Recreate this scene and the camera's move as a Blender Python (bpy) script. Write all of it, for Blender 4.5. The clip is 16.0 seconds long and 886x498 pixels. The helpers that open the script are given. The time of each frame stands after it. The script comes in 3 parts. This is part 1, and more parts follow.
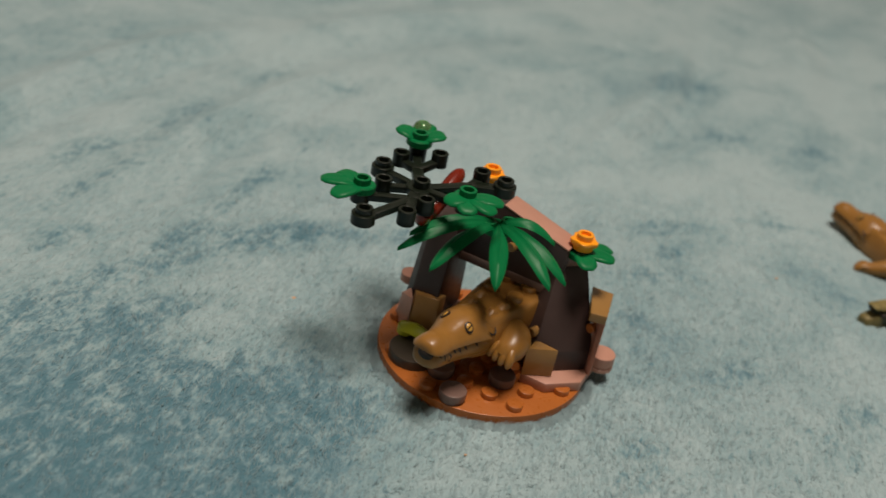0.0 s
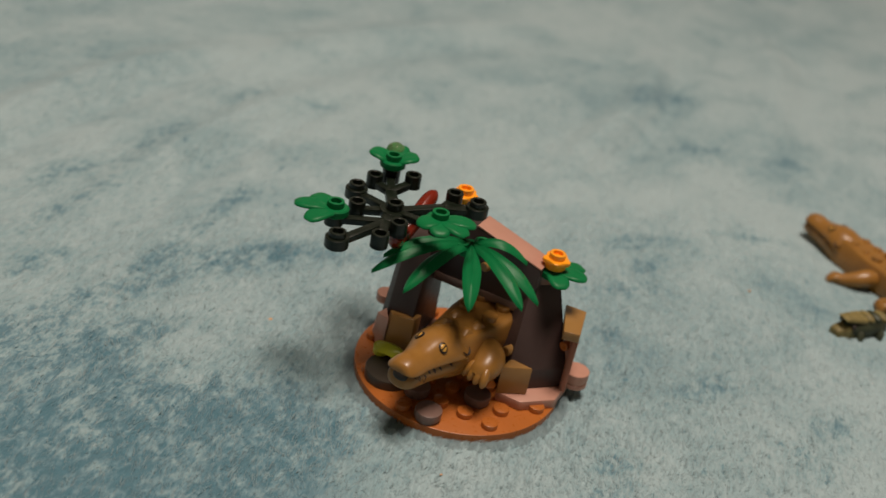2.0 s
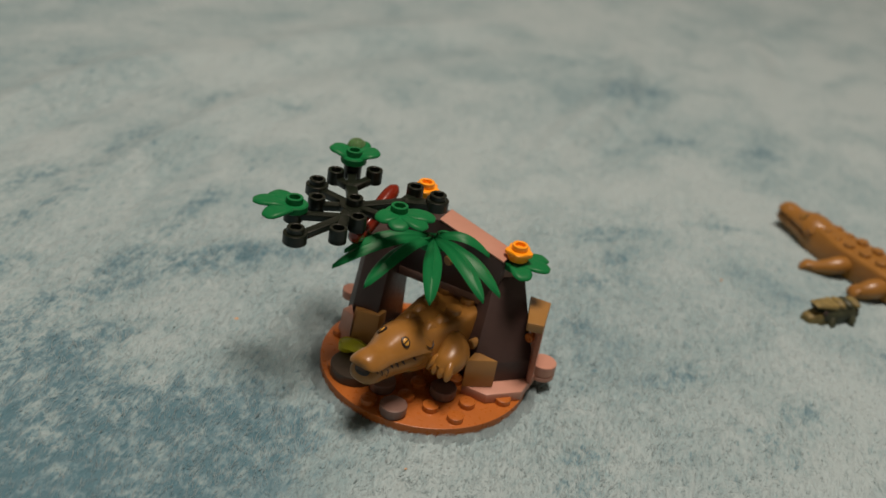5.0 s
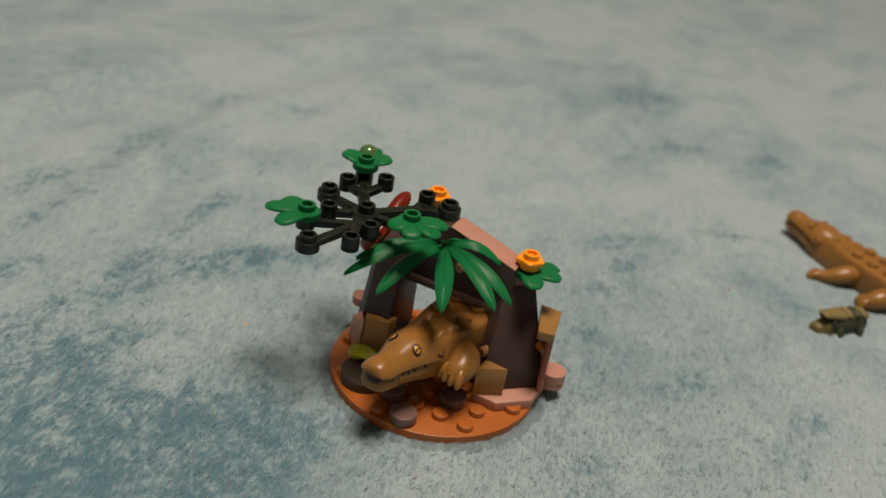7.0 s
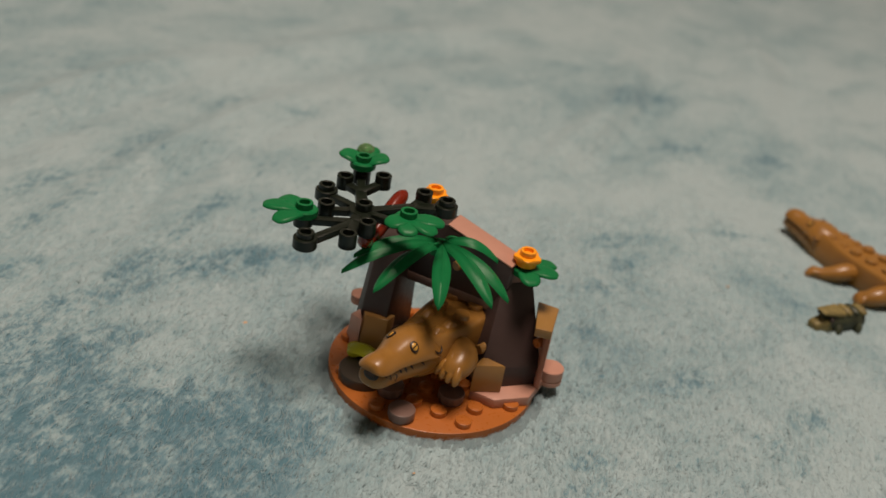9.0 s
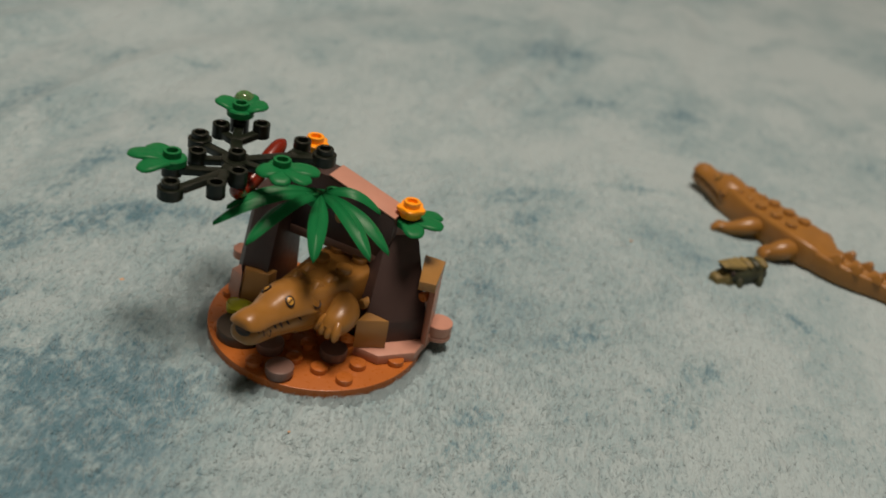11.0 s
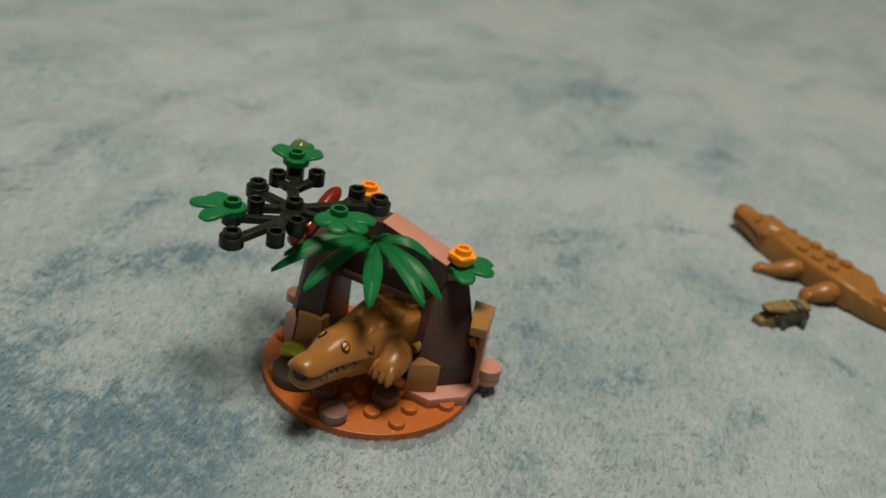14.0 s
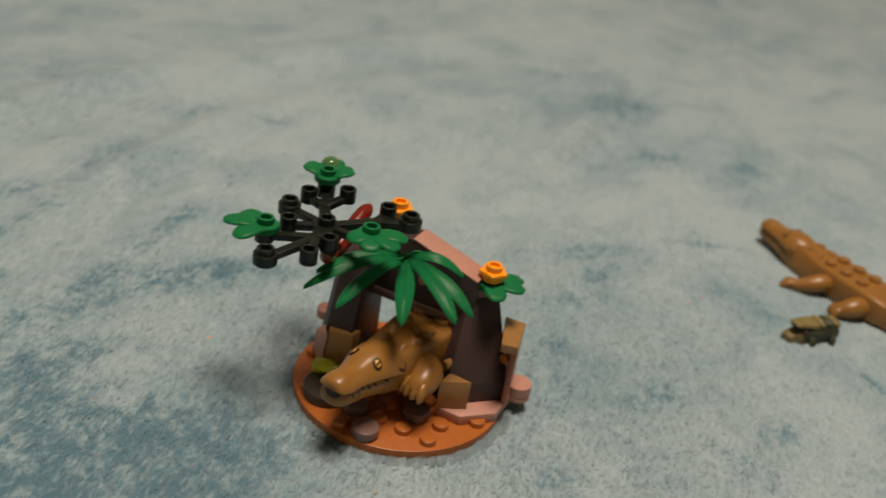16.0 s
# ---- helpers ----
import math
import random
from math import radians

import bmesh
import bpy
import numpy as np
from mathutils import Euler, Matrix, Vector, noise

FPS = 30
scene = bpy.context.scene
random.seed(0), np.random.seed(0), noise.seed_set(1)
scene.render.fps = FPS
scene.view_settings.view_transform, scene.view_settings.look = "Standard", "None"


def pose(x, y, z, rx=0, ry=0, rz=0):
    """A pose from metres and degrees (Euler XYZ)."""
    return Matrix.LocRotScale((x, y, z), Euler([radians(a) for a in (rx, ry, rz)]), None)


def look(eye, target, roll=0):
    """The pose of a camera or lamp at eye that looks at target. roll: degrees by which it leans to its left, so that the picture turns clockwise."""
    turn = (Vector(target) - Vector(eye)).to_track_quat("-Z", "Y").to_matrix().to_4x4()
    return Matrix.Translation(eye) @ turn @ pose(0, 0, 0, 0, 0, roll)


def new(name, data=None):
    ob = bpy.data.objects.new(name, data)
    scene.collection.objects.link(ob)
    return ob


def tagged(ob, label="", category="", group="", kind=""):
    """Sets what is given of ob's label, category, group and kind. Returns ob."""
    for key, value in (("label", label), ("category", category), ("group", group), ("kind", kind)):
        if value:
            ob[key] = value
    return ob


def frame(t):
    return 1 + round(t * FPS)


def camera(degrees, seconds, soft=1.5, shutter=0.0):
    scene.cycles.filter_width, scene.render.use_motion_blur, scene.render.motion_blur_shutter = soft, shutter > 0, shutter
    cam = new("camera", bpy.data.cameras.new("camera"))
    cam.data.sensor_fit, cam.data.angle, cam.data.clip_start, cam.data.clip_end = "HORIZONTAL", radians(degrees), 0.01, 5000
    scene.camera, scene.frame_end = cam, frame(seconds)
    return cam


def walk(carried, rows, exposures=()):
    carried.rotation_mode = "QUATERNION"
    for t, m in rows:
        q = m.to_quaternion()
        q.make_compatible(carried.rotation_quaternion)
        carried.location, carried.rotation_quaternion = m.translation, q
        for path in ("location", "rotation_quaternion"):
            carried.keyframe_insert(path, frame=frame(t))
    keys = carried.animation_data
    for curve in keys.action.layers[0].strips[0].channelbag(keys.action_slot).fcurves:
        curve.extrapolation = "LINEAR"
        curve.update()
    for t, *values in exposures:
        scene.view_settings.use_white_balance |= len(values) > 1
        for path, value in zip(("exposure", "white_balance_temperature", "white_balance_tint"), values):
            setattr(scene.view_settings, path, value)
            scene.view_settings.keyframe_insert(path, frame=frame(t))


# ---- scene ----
cam = camera(48.00, 16.0, soft=1.5, shutter=0.5)
cam.data.dof.use_dof, cam.data.dof.focus_distance, cam.data.dof.aperture_fstop = True, 0.274, 11.0
PATH = [
    (0, (-0.10608, -0.20203, 0.17710), (-0.00680, 0.03886, 0.02839), 11.441),
    (0.2, (-0.10569, -0.20310, 0.17845), (-0.00408, 0.03678, 0.02968), 11.374),
    (0.5, (-0.10822, -0.20239, 0.18156), (-0.00708, 0.03806, 0.03340), 11.566),
    (0.8, (-0.10827, -0.20031, 0.17934), (-0.00838, 0.04109, 0.03187), 11.343),
    (1, (-0.10762, -0.20125, 0.18018), (-0.00743, 0.04028, 0.03313), 11.442),
    (1.5, (-0.10796, -0.20081, 0.18164), (-0.00770, 0.04070, 0.03461), 11.399),
    (1.8, (-0.10687, -0.20155, 0.18133), (-0.00533, 0.03971, 0.03477), 11.169),
    (2, (-0.10408, -0.20312, 0.18288), (-0.00051, 0.03734, 0.03641), 11.163),
    (2.2, (-0.10261, -0.20289, 0.18160), (-0.00025, 0.03838, 0.03562), 10.709),
    (2.5, (-0.10016, -0.20246, 0.18119), (0.00179, 0.03863, 0.03462), 10.514),
    (3, (-0.09859, -0.20264, 0.18134), (0.00339, 0.03795, 0.03397), 10.403),
    (3.5, (-0.09906, -0.20518, 0.18075), (0.00319, 0.03641, 0.03522), 10.434),
    (4, (-0.09718, -0.20605, 0.18218), (0.00629, 0.03487, 0.03640), 10.197),
    (4.5, (-0.09553, -0.20674, 0.18101), (0.00834, 0.03462, 0.03625), 10.246),
    (4.7, (-0.09494, -0.20721, 0.18142), (0.00946, 0.03354, 0.03603), 9.897),
    (6.8, (-0.09366, -0.20605, 0.18263), (0.01095, 0.03483, 0.03759), 9.714),
    (7, (-0.09752, -0.20501, 0.18309), (0.00698, 0.03574, 0.03776), 10.406),
    (7.5, (-0.09870, -0.20482, 0.18319), (0.00609, 0.03603, 0.03824), 10.459),
    (8, (-0.09557, -0.20774, 0.18478), (0.00830, 0.03377, 0.04027), 9.852),
    (8.2, (-0.09718, -0.20743, 0.18419), (0.00699, 0.03442, 0.04046), 10.150),
    (10.3, (-0.08394, -0.20993, 0.17931), (0.02132, 0.02872, 0.03111), 9.258),
    (10.5, (-0.07739, -0.21224, 0.17868), (0.03314, 0.02312, 0.02905), 9.635),
    (10.7, (-0.07633, -0.21078, 0.17893), (0.03788, 0.02276, 0.02923), 10.813),
    (11, (-0.07497, -0.20803, 0.17677), (0.04235, 0.02343, 0.02622), 11.444),
    (11.2, (-0.07174, -0.20635, 0.17435), (0.04668, 0.02357, 0.02232), 11.395),
    (11.5, (-0.07079, -0.20574, 0.17546), (0.04580, 0.02457, 0.02259), 11.006),
    (11.7, (-0.06972, -0.20802, 0.17733), (0.04632, 0.02456, 0.02753), 9.941),
    (12, (-0.07047, -0.20553, 0.17376), (0.04227, 0.02864, 0.02391), 9.477),
    (12.2, (-0.07050, -0.20477, 0.17395), (0.04106, 0.02927, 0.02302), 9.633),
    (12.5, (-0.07327, -0.20542, 0.17476), (0.03828, 0.02861, 0.02382), 9.565),
    (12.8, (-0.07785, -0.20359, 0.17605), (0.03359, 0.03044, 0.02501), 10.269),
    (13, (-0.07721, -0.20402, 0.17618), (0.03317, 0.03066, 0.02538), 10.163),
    (13.2, (-0.07908, -0.20417, 0.17824), (0.03236, 0.03108, 0.02910), 10.303),
    (13.5, (-0.08227, -0.20339, 0.17817), (0.02901, 0.03338, 0.03136), 10.627),
    (13.8, (-0.08521, -0.20452, 0.18080), (0.02601, 0.03254, 0.03440), 10.838),
    (14, (-0.08381, -0.20709, 0.18300), (0.02685, 0.03120, 0.03819), 10.675),
    (14.2, (-0.08535, -0.20491, 0.18083), (0.02559, 0.03341, 0.03627), 10.648),
    (14.5, (-0.08768, -0.20185, 0.18028), (0.01809, 0.03888, 0.03586), 10.053),
    (14.8, (-0.08766, -0.20011, 0.17979), (0.01342, 0.04220, 0.03465), 9.685),
    (15, (-0.08564, -0.20191, 0.17987), (0.01599, 0.04016, 0.03470), 9.651),
    (15.5, (-0.08789, -0.20037, 0.17949), (0.01532, 0.04148, 0.03507), 9.547),
    (15.8, (-0.08912, -0.20305, 0.18208), (0.01385, 0.03913, 0.03805), 10.010),
    (16, (-0.08791, -0.20529, 0.18450), (0.01821, 0.03609, 0.04143), 10.162),
]
walk(cam, [(t, look(eye, target, roll)) for t, eye, target, roll in PATH],
     [(0.0, 0.0, 6160, 3.5), (1.0, 0.0, 6190, 4.0), (3.2, 0.0, 6470, 9), (7.5, 0.0, 6560, 10), (11.0, 0.0, 6600, 10), (16.0, 0.0, 6620, 10)])

# ---- light: one warm ceiling lamp in a closed room ----
world = bpy.data.worlds.new("world")
world.use_nodes = True
world.node_tree.nodes["Background"].inputs["Color"].default_value = (0.9, 0.95, 1.0, 1)
world.node_tree.nodes["Background"].inputs["Strength"].default_value = 0.02
scene.world = world
lamp_data = bpy.data.lights.new("ceiling_lamp", "AREA")
lamp_data.shape, lamp_data.size = "DISK", 0.56
lamp_data.energy, lamp_data.color = 29.6, (1.0, 0.81, 0.69)
lamp = new("ceiling_lamp", lamp_data)
lamp.matrix_world = look((0.06, -0.05, 1.70), (0.04, 0.05, 0.0))

MM = 0.001


# ---- materials ----
def node_material(name):
    m = bpy.data.materials.new(name)
    m.use_nodes = True
    return m, m.node_tree.nodes, m.node_tree.links, m.node_tree.nodes["Principled BSDF"]


def plastic(name, colour, rough=0.28, mottle=0.12, spec=0.5, bump=0.05, grain=160):
    """Moulded toy plastic: faint flow mottle, handling smudges in the gloss, tiny dents."""
    m, n, l, p = node_material(name)
    co = n.new("ShaderNodeTexCoord")
    big = n.new("ShaderNodeTexNoise")
    big.inputs["Scale"].default_value, big.inputs["Detail"].default_value = grain, 3
    l.new(co.outputs["Object"], big.inputs["Vector"])
    ramp = n.new("ShaderNodeMixRGB")
    ramp.inputs[1].default_value = (*[c * (1 - mottle) for c in colour], 1)
    ramp.inputs[2].default_value = (*[min(1, c * (1 + mottle)) for c in colour], 1)
    l.new(big.outputs["Fac"], ramp.inputs[0])
    l.new(ramp.outputs[0], p.inputs["Base Color"])
    fine = n.new("ShaderNodeTexNoise")
    fine.inputs["Scale"].default_value, fine.inputs["Detail"].default_value = 700, 4
    l.new(co.outputs["Object"], fine.inputs["Vector"])
    r = n.new("ShaderNodeMapRange")
    r.inputs["To Min"].default_value, r.inputs["To Max"].default_value = rough * 0.75, rough * 1.35
    l.new(fine.outputs["Fac"], r.inputs["Value"])
    l.new(r.outputs[0], p.inputs["Roughness"])
    b = n.new("ShaderNodeBump")
    b.inputs["Strength"].default_value, b.inputs["Distance"].default_value = bump, 0.0004
    l.new(fine.outputs["Fac"], b.inputs["Height"])
    l.new(b.outputs[0], p.inputs["Normal"])
    p.inputs["Specular IOR Level"].default_value = spec
    return m


ORANGE_BROWN = plastic("dark_orange_plastic", (0.40, 0.122, 0.022), 0.28)
DARK_BROWN = plastic("dark_brown_plastic", (0.042, 0.024, 0.021), 0.45, 0.18)
PINK_BROWN = plastic("dusty_pink_brown_plastic", (0.47, 0.245, 0.178), 0.4)
MAUVE_DARK = plastic("dark_grey_brown_plastic", (0.045, 0.036, 0.026), 0.35)
MAUVE_GREY = plastic("mauve_grey_plastic", (0.17, 0.105, 0.085), 0.32)
TAN_BROWN = plastic("medium_nougat_plastic", (0.30, 0.16, 0.045), 0.3)
BRIGHT_ORANGE = plastic("bright_orange_plastic", (0.95, 0.36, 0.010), 0.3, 0.05)
LEAF_GREEN = plastic("leaf_green_plastic", (0.008, 0.155, 0.047), 0.36, 0.15, 0.14)
BLACK_GREEN = plastic("dark_green_black_plastic", (0.007, 0.011, 0.006), 0.34, 0.12, 0.4)
RED_BROWN = plastic("reddish_brown_plastic", (0.17, 0.016, 0.006), 0.2)
LIME = plastic("lime_plastic", (0.48, 0.50, 0.02), 0.3)
CROC_BROWN = plastic("crocodile_brown_plastic", (0.28, 0.134, 0.027), 0.32, 0.22)
INK = plastic("dark_print_ink", (0.02, 0.012, 0.008), 0.45)
EYE_YELLOW = plastic("amber_print", (0.56, 0.30, 0.045), 0.3)
MOUTH_SHADE = plastic("mouth_shade", (0.012, 0.007, 0.004), 0.6)
OLIVE = plastic("olive_plastic", (0.20, 0.16, 0.055), 0.5, 0.85, 0.4, 0.3, 420)
MOSS = plastic("dark_moss_plastic", (0.035, 0.042, 0.022), 0.5, 0.9, 0.4, 0.3, 420)
CRUMB = plastic("crumb", (0.55, 0.36, 0.22), 0.7)

CLEAR, _n, _l, _p = node_material("clear_green_plastic")
_p.inputs["Base Color"].default_value = (0.50, 0.80, 0.38, 1)
_p.inputs["Transmission Weight"].default_value, _p.inputs["Roughness"].default_value, _p.inputs["IOR"].default_value = 0.85, 0.04, 1.5


def blanket_material(name="plush_blanket", fibres=False):
    m, n, l, p = node_material(name)
    co = n.new("ShaderNodeTexCoord")

    def noise_of(scale, detail, stretch, turn=0.0, rough=0.5, distortion=0.0):
        rot, mp = n.new("ShaderNodeMapping"), n.new("ShaderNodeMapping")
        rot.inputs["Rotation"].default_value, mp.inputs["Scale"].default_value = (0, 0, turn), stretch
        l.new(co.outputs["Object"], rot.inputs["Vector"])
        l.new(rot.outputs[0], mp.inputs["Vector"])
        t = n.new("ShaderNodeTexNoise")
        t.inputs["Scale"].default_value, t.inputs["Detail"].default_value, t.inputs["Roughness"].default_value = scale, detail, rough
        t.inputs["Distortion"].default_value = distortion
        l.new(mp.outputs[0], t.inputs["Vector"])
        return t.outputs["Fac"]

    def mathn(op, a, b):
        k = n.new("ShaderNodeMath")
        k.operation = op
        for i, v in enumerate((a, b)):
            if isinstance(v, (int, float)):
                k.inputs[i].default_value = v
            else:
                l.new(v, k.inputs[i])
        return k.outputs[0]

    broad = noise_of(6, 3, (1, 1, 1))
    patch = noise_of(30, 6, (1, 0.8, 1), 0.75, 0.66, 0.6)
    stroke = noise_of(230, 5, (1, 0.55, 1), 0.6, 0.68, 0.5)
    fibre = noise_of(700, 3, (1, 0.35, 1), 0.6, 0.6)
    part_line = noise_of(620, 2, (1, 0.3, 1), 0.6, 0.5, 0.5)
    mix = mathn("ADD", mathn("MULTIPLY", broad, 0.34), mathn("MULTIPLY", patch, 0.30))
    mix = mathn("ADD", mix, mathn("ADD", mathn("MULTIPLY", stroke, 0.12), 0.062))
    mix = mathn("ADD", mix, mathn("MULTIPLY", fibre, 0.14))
    # broken patches of darker, brushed-over pile, with the fold shade painted in
    brush_and_shade = n.new("ShaderNodeAttribute")
    brush_and_shade.attribute_name = "brushed"
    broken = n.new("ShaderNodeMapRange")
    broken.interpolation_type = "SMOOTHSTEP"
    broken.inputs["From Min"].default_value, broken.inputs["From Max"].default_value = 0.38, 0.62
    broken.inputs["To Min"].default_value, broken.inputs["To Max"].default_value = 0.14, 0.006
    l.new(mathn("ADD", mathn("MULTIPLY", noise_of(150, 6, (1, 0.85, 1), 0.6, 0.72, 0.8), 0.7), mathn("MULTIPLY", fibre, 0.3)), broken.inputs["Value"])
    mix = mathn("SUBTRACT", mix, mathn("MULTIPLY", brush_and_shade.outputs["Fac"], broken.outputs[0]))
    # pile brushed darker towards the left front, with lens vignette painted into the same tone
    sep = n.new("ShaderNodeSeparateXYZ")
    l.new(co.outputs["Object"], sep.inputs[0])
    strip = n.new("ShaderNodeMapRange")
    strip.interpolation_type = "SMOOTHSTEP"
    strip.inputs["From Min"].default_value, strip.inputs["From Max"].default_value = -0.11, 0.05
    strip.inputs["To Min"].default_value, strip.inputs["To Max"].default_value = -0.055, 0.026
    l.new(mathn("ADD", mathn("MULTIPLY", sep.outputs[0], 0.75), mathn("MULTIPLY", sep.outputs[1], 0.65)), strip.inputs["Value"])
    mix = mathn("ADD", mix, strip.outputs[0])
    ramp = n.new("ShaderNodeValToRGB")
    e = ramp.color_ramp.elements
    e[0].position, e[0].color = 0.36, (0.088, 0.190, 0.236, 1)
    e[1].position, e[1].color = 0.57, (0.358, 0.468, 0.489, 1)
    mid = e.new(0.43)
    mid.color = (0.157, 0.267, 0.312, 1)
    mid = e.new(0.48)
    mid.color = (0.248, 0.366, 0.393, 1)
    if fibres:
        g = n.new("ShaderNodeNewGeometry")
        mix = mathn("ADD", mix, mathn("MULTIPLY", mathn("SUBTRACT", g.outputs["Random Per Island"], 0.5), 0.07))
    # small partings in the pile, their self-shadow put into the colour
    gap_shade = n.new("ShaderNodeMapRange")
    gap_shade.interpolation_type = "SMOOTHSTEP"
    gap_shade.inputs["From Min"].default_value, gap_shade.inputs["From Max"].default_value = 0.38, 0.28
    gap_shade.inputs["To Min"].default_value, gap_shade.inputs["To Max"].default_value = 0.0, 0.07
    l.new(part_line, gap_shade.inputs["Value"])
    mix = mathn("SUBTRACT", mix, gap_shade.outputs[0])
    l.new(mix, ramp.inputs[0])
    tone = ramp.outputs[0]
    if fibres:
        pale = n.new("ShaderNodeMixRGB")
        pale.inputs[0].default_value, pale.inputs[2].default_value = 0.22, (0.8, 0.9, 0.92, 1)
        l.new(tone, pale.inputs[1])
        tone = pale.outputs[0]
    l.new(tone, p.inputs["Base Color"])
    p.inputs["Roughness"].default_value = 0.9
    p.inputs["Sheen Weight"].default_value, p.inputs["Sheen Roughness"].default_value = 0.25, 0.5
    p.inputs["Specular IOR Level"].default_value = 0.15
    b = n.new("ShaderNodeBump")
    b.inputs["Strength"].default_value, b.inputs["Distance"].default_value = 1.0, 0.0015
    if fibres:
        # thin fibres let light through
        thin, both = n.new("ShaderNodeBsdfTranslucent"), n.new("ShaderNodeMixShader")
        l.new(tone, thin.inputs["Color"])
        both.inputs[0].default_value = 0.5
        l.new(p.outputs[0], both.inputs[1]), l.new(thin.outputs[0], both.inputs[2])
        l.new(both.outputs[0], n["Material Output"].inputs["Surface"])
        return m
    l.new(mathn("ADD", stroke, mathn("MULTIPLY", fibre, 0.6)), b.inputs["Height"])
    l.new(b.outputs[0], p.inputs["Normal"])
    return m


BLANKET = blanket_material()
PILE = blanket_material("plush_fibre", True)


def wall_material(name, colour):
    m, n, l, p = node_material(name)
    t = n.new("ShaderNodeTexNoise")
    t.inputs["Scale"].default_value, t.inputs["Detail"].default_value = 9, 5
    mx = n.new("ShaderNodeMixRGB")
    mx.inputs[1].default_value, mx.inputs[2].default_value = (*[c * 0.93 for c in colour], 1), (*colour, 1)
    l.new(t.outputs["Fac"], mx.inputs[0])
    l.new(mx.outputs[0], p.inputs["Base Color"])
    p.inputs["Roughness"].default_value = 0.85
    return m


WALL = wall_material("wall_paint", (0.66, 0.635, 0.60))
FLOOR = wall_material("floor_boards", (0.24, 0.16, 0.10))


# ---- mesh helpers, all lengths in millimetres ----
def finish(bm, smooth=35):
    bmesh.ops.recalc_face_normals(bm, faces=bm.faces)
    for f in bm.faces:
        f.smooth = True
    for ed in bm.edges:
        if len(ed.link_faces) == 2 and ed.calc_face_angle(0) > radians(smooth):
            ed.smooth = False


def mesh_of(name, bm, mats, smooth=35):
    finish(bm, smooth)
    bm.transform(Matrix.Scale(MM, 4))
    me = bpy.data.meshes.new(name)
    bm.to_mesh(me)
    bm.free()
    for m in (mats if isinstance(mats, (list, tuple)) else [mats]):
        me.materials.append(m)
    return me


def part(name, bm, mats, parent=None, label="", smooth=35):
    """Links a bmesh as one mesh object under a thing or a part."""
    ob = new(name, mesh_of(name, bm, mats, smooth))
    ob.parent = parent
    if parent is not None and parent.type == "MESH":
        ob.matrix_parent_inverse = Matrix()
    return tagged(ob, label)


def prism(bm, poly, z0, z1, bevel=0.25, mi=0):
    lo, hi = [bm.verts.new((x, y, z0)) for x, y in poly], [bm.verts.new((x, y, z1)) for x, y in poly]
    return solid(bm, lo, hi, bevel, mi)


def solid(bm, lo, hi, bevel=0.25, mi=0):
    """A closed block between two rings of corners."""
    k = len(lo)
    faces = [bm.faces.new(lo[::-1]), bm.faces.new(hi)] + [bm.faces.new((lo[i], lo[(i + 1) % k], hi[(i + 1) % k], hi[i])) for i in range(k)]
    for f in faces:
        f.material_index = mi
    if bevel:
        edges = list({e for f in faces for e in f.edges})
        bmesh.ops.bevel(bm, geom=edges, offset=bevel, segments=2, profile=0.5, affect="EDGES")


def frustum(bm, lo, zlo, hi, zhi, bevel=0.3):
    solid(bm, [bm.verts.new((x, y, zlo)) for x, y in lo], [bm.verts.new((x, y, zhi)) for x, y in hi], bevel)


def box(bm, x0, x1, y0, y1, z0, z1, bevel=0.25, mi=0):
    prism(bm, [(x0, y0), (x1, y0), (x1, y1), (x0, y1)], z0, z1, bevel, mi)


def lathe(bm, profile, at=(0, 0, 0), sides=24, m=None, mi=0):
    """Turns a closed or axis-to-axis outline of (radius, height) about the upright axis."""
    rings = []
    for r, z in profile:
        if r < 1e-6:
            rings.append([bm.verts.new((0, 0, z))])
        else:
            rings.append([bm.verts.new((r * math.cos(2 * math.pi * i / sides), r * math.sin(2 * math.pi * i / sides), z)) for i in range(sides)])
    for a, b in zip(rings, rings[1:]):
        for i in range(sides):
            j = (i + 1) % sides
            vs = ([a[0]] if len(a) == 1 else [a[i], a[j]]) + ([b[0]] if len(b) == 1 else [b[j], b[i]])
            if len(vs) >= 3:
                bm.faces.new(vs).material_index = mi
    verts = [v for r in rings for v in r]
    bmesh.ops.transform(bm, matrix=Matrix.Translation(at) @ (m or Matrix()), verts=verts)


def stud(bm, x, y, z, sides=20):
    lathe(bm, [(0, 1.7), (2.2, 1.7), (2.34, 1.64), (2.4, 1.5), (2.4, -0.3)], (x, y, z), sides)


def hollow_stud(bm, x, y, z, h=1.8, r=2.4, hole=1.55, depth=1.5, sides=24):
    lathe(bm, [(0, h - depth), (hole, h - depth), (hole, h - 0.1), (hole + 0.12, h), (r - 0.15, h), (r, h - 0.15), (r, -0.3)], (x, y, z), sides)


def loft(bm, rings, mi=0, caps=True):
    vr = [[bm.verts.new(p) for p in r] for r in rings]
    k = len(vr[0])
    for a, b in zip(vr, vr[1:]):
        for i in range(k):
            bm.faces.new((a[i], a[(i + 1) % k], b[(i + 1) % k], b[i])).material_index = mi
    if caps:
        for r, flip in ((vr[0], True), (vr[-1], False)):
            c = bm.verts.new(sum((v.co for v in r), Vector()) / k)
            for i in range(k):
                tri = (r[i], r[(i + 1) % k], c)
                bm.faces.new(tri[::-1] if flip else tri).material_index = mi


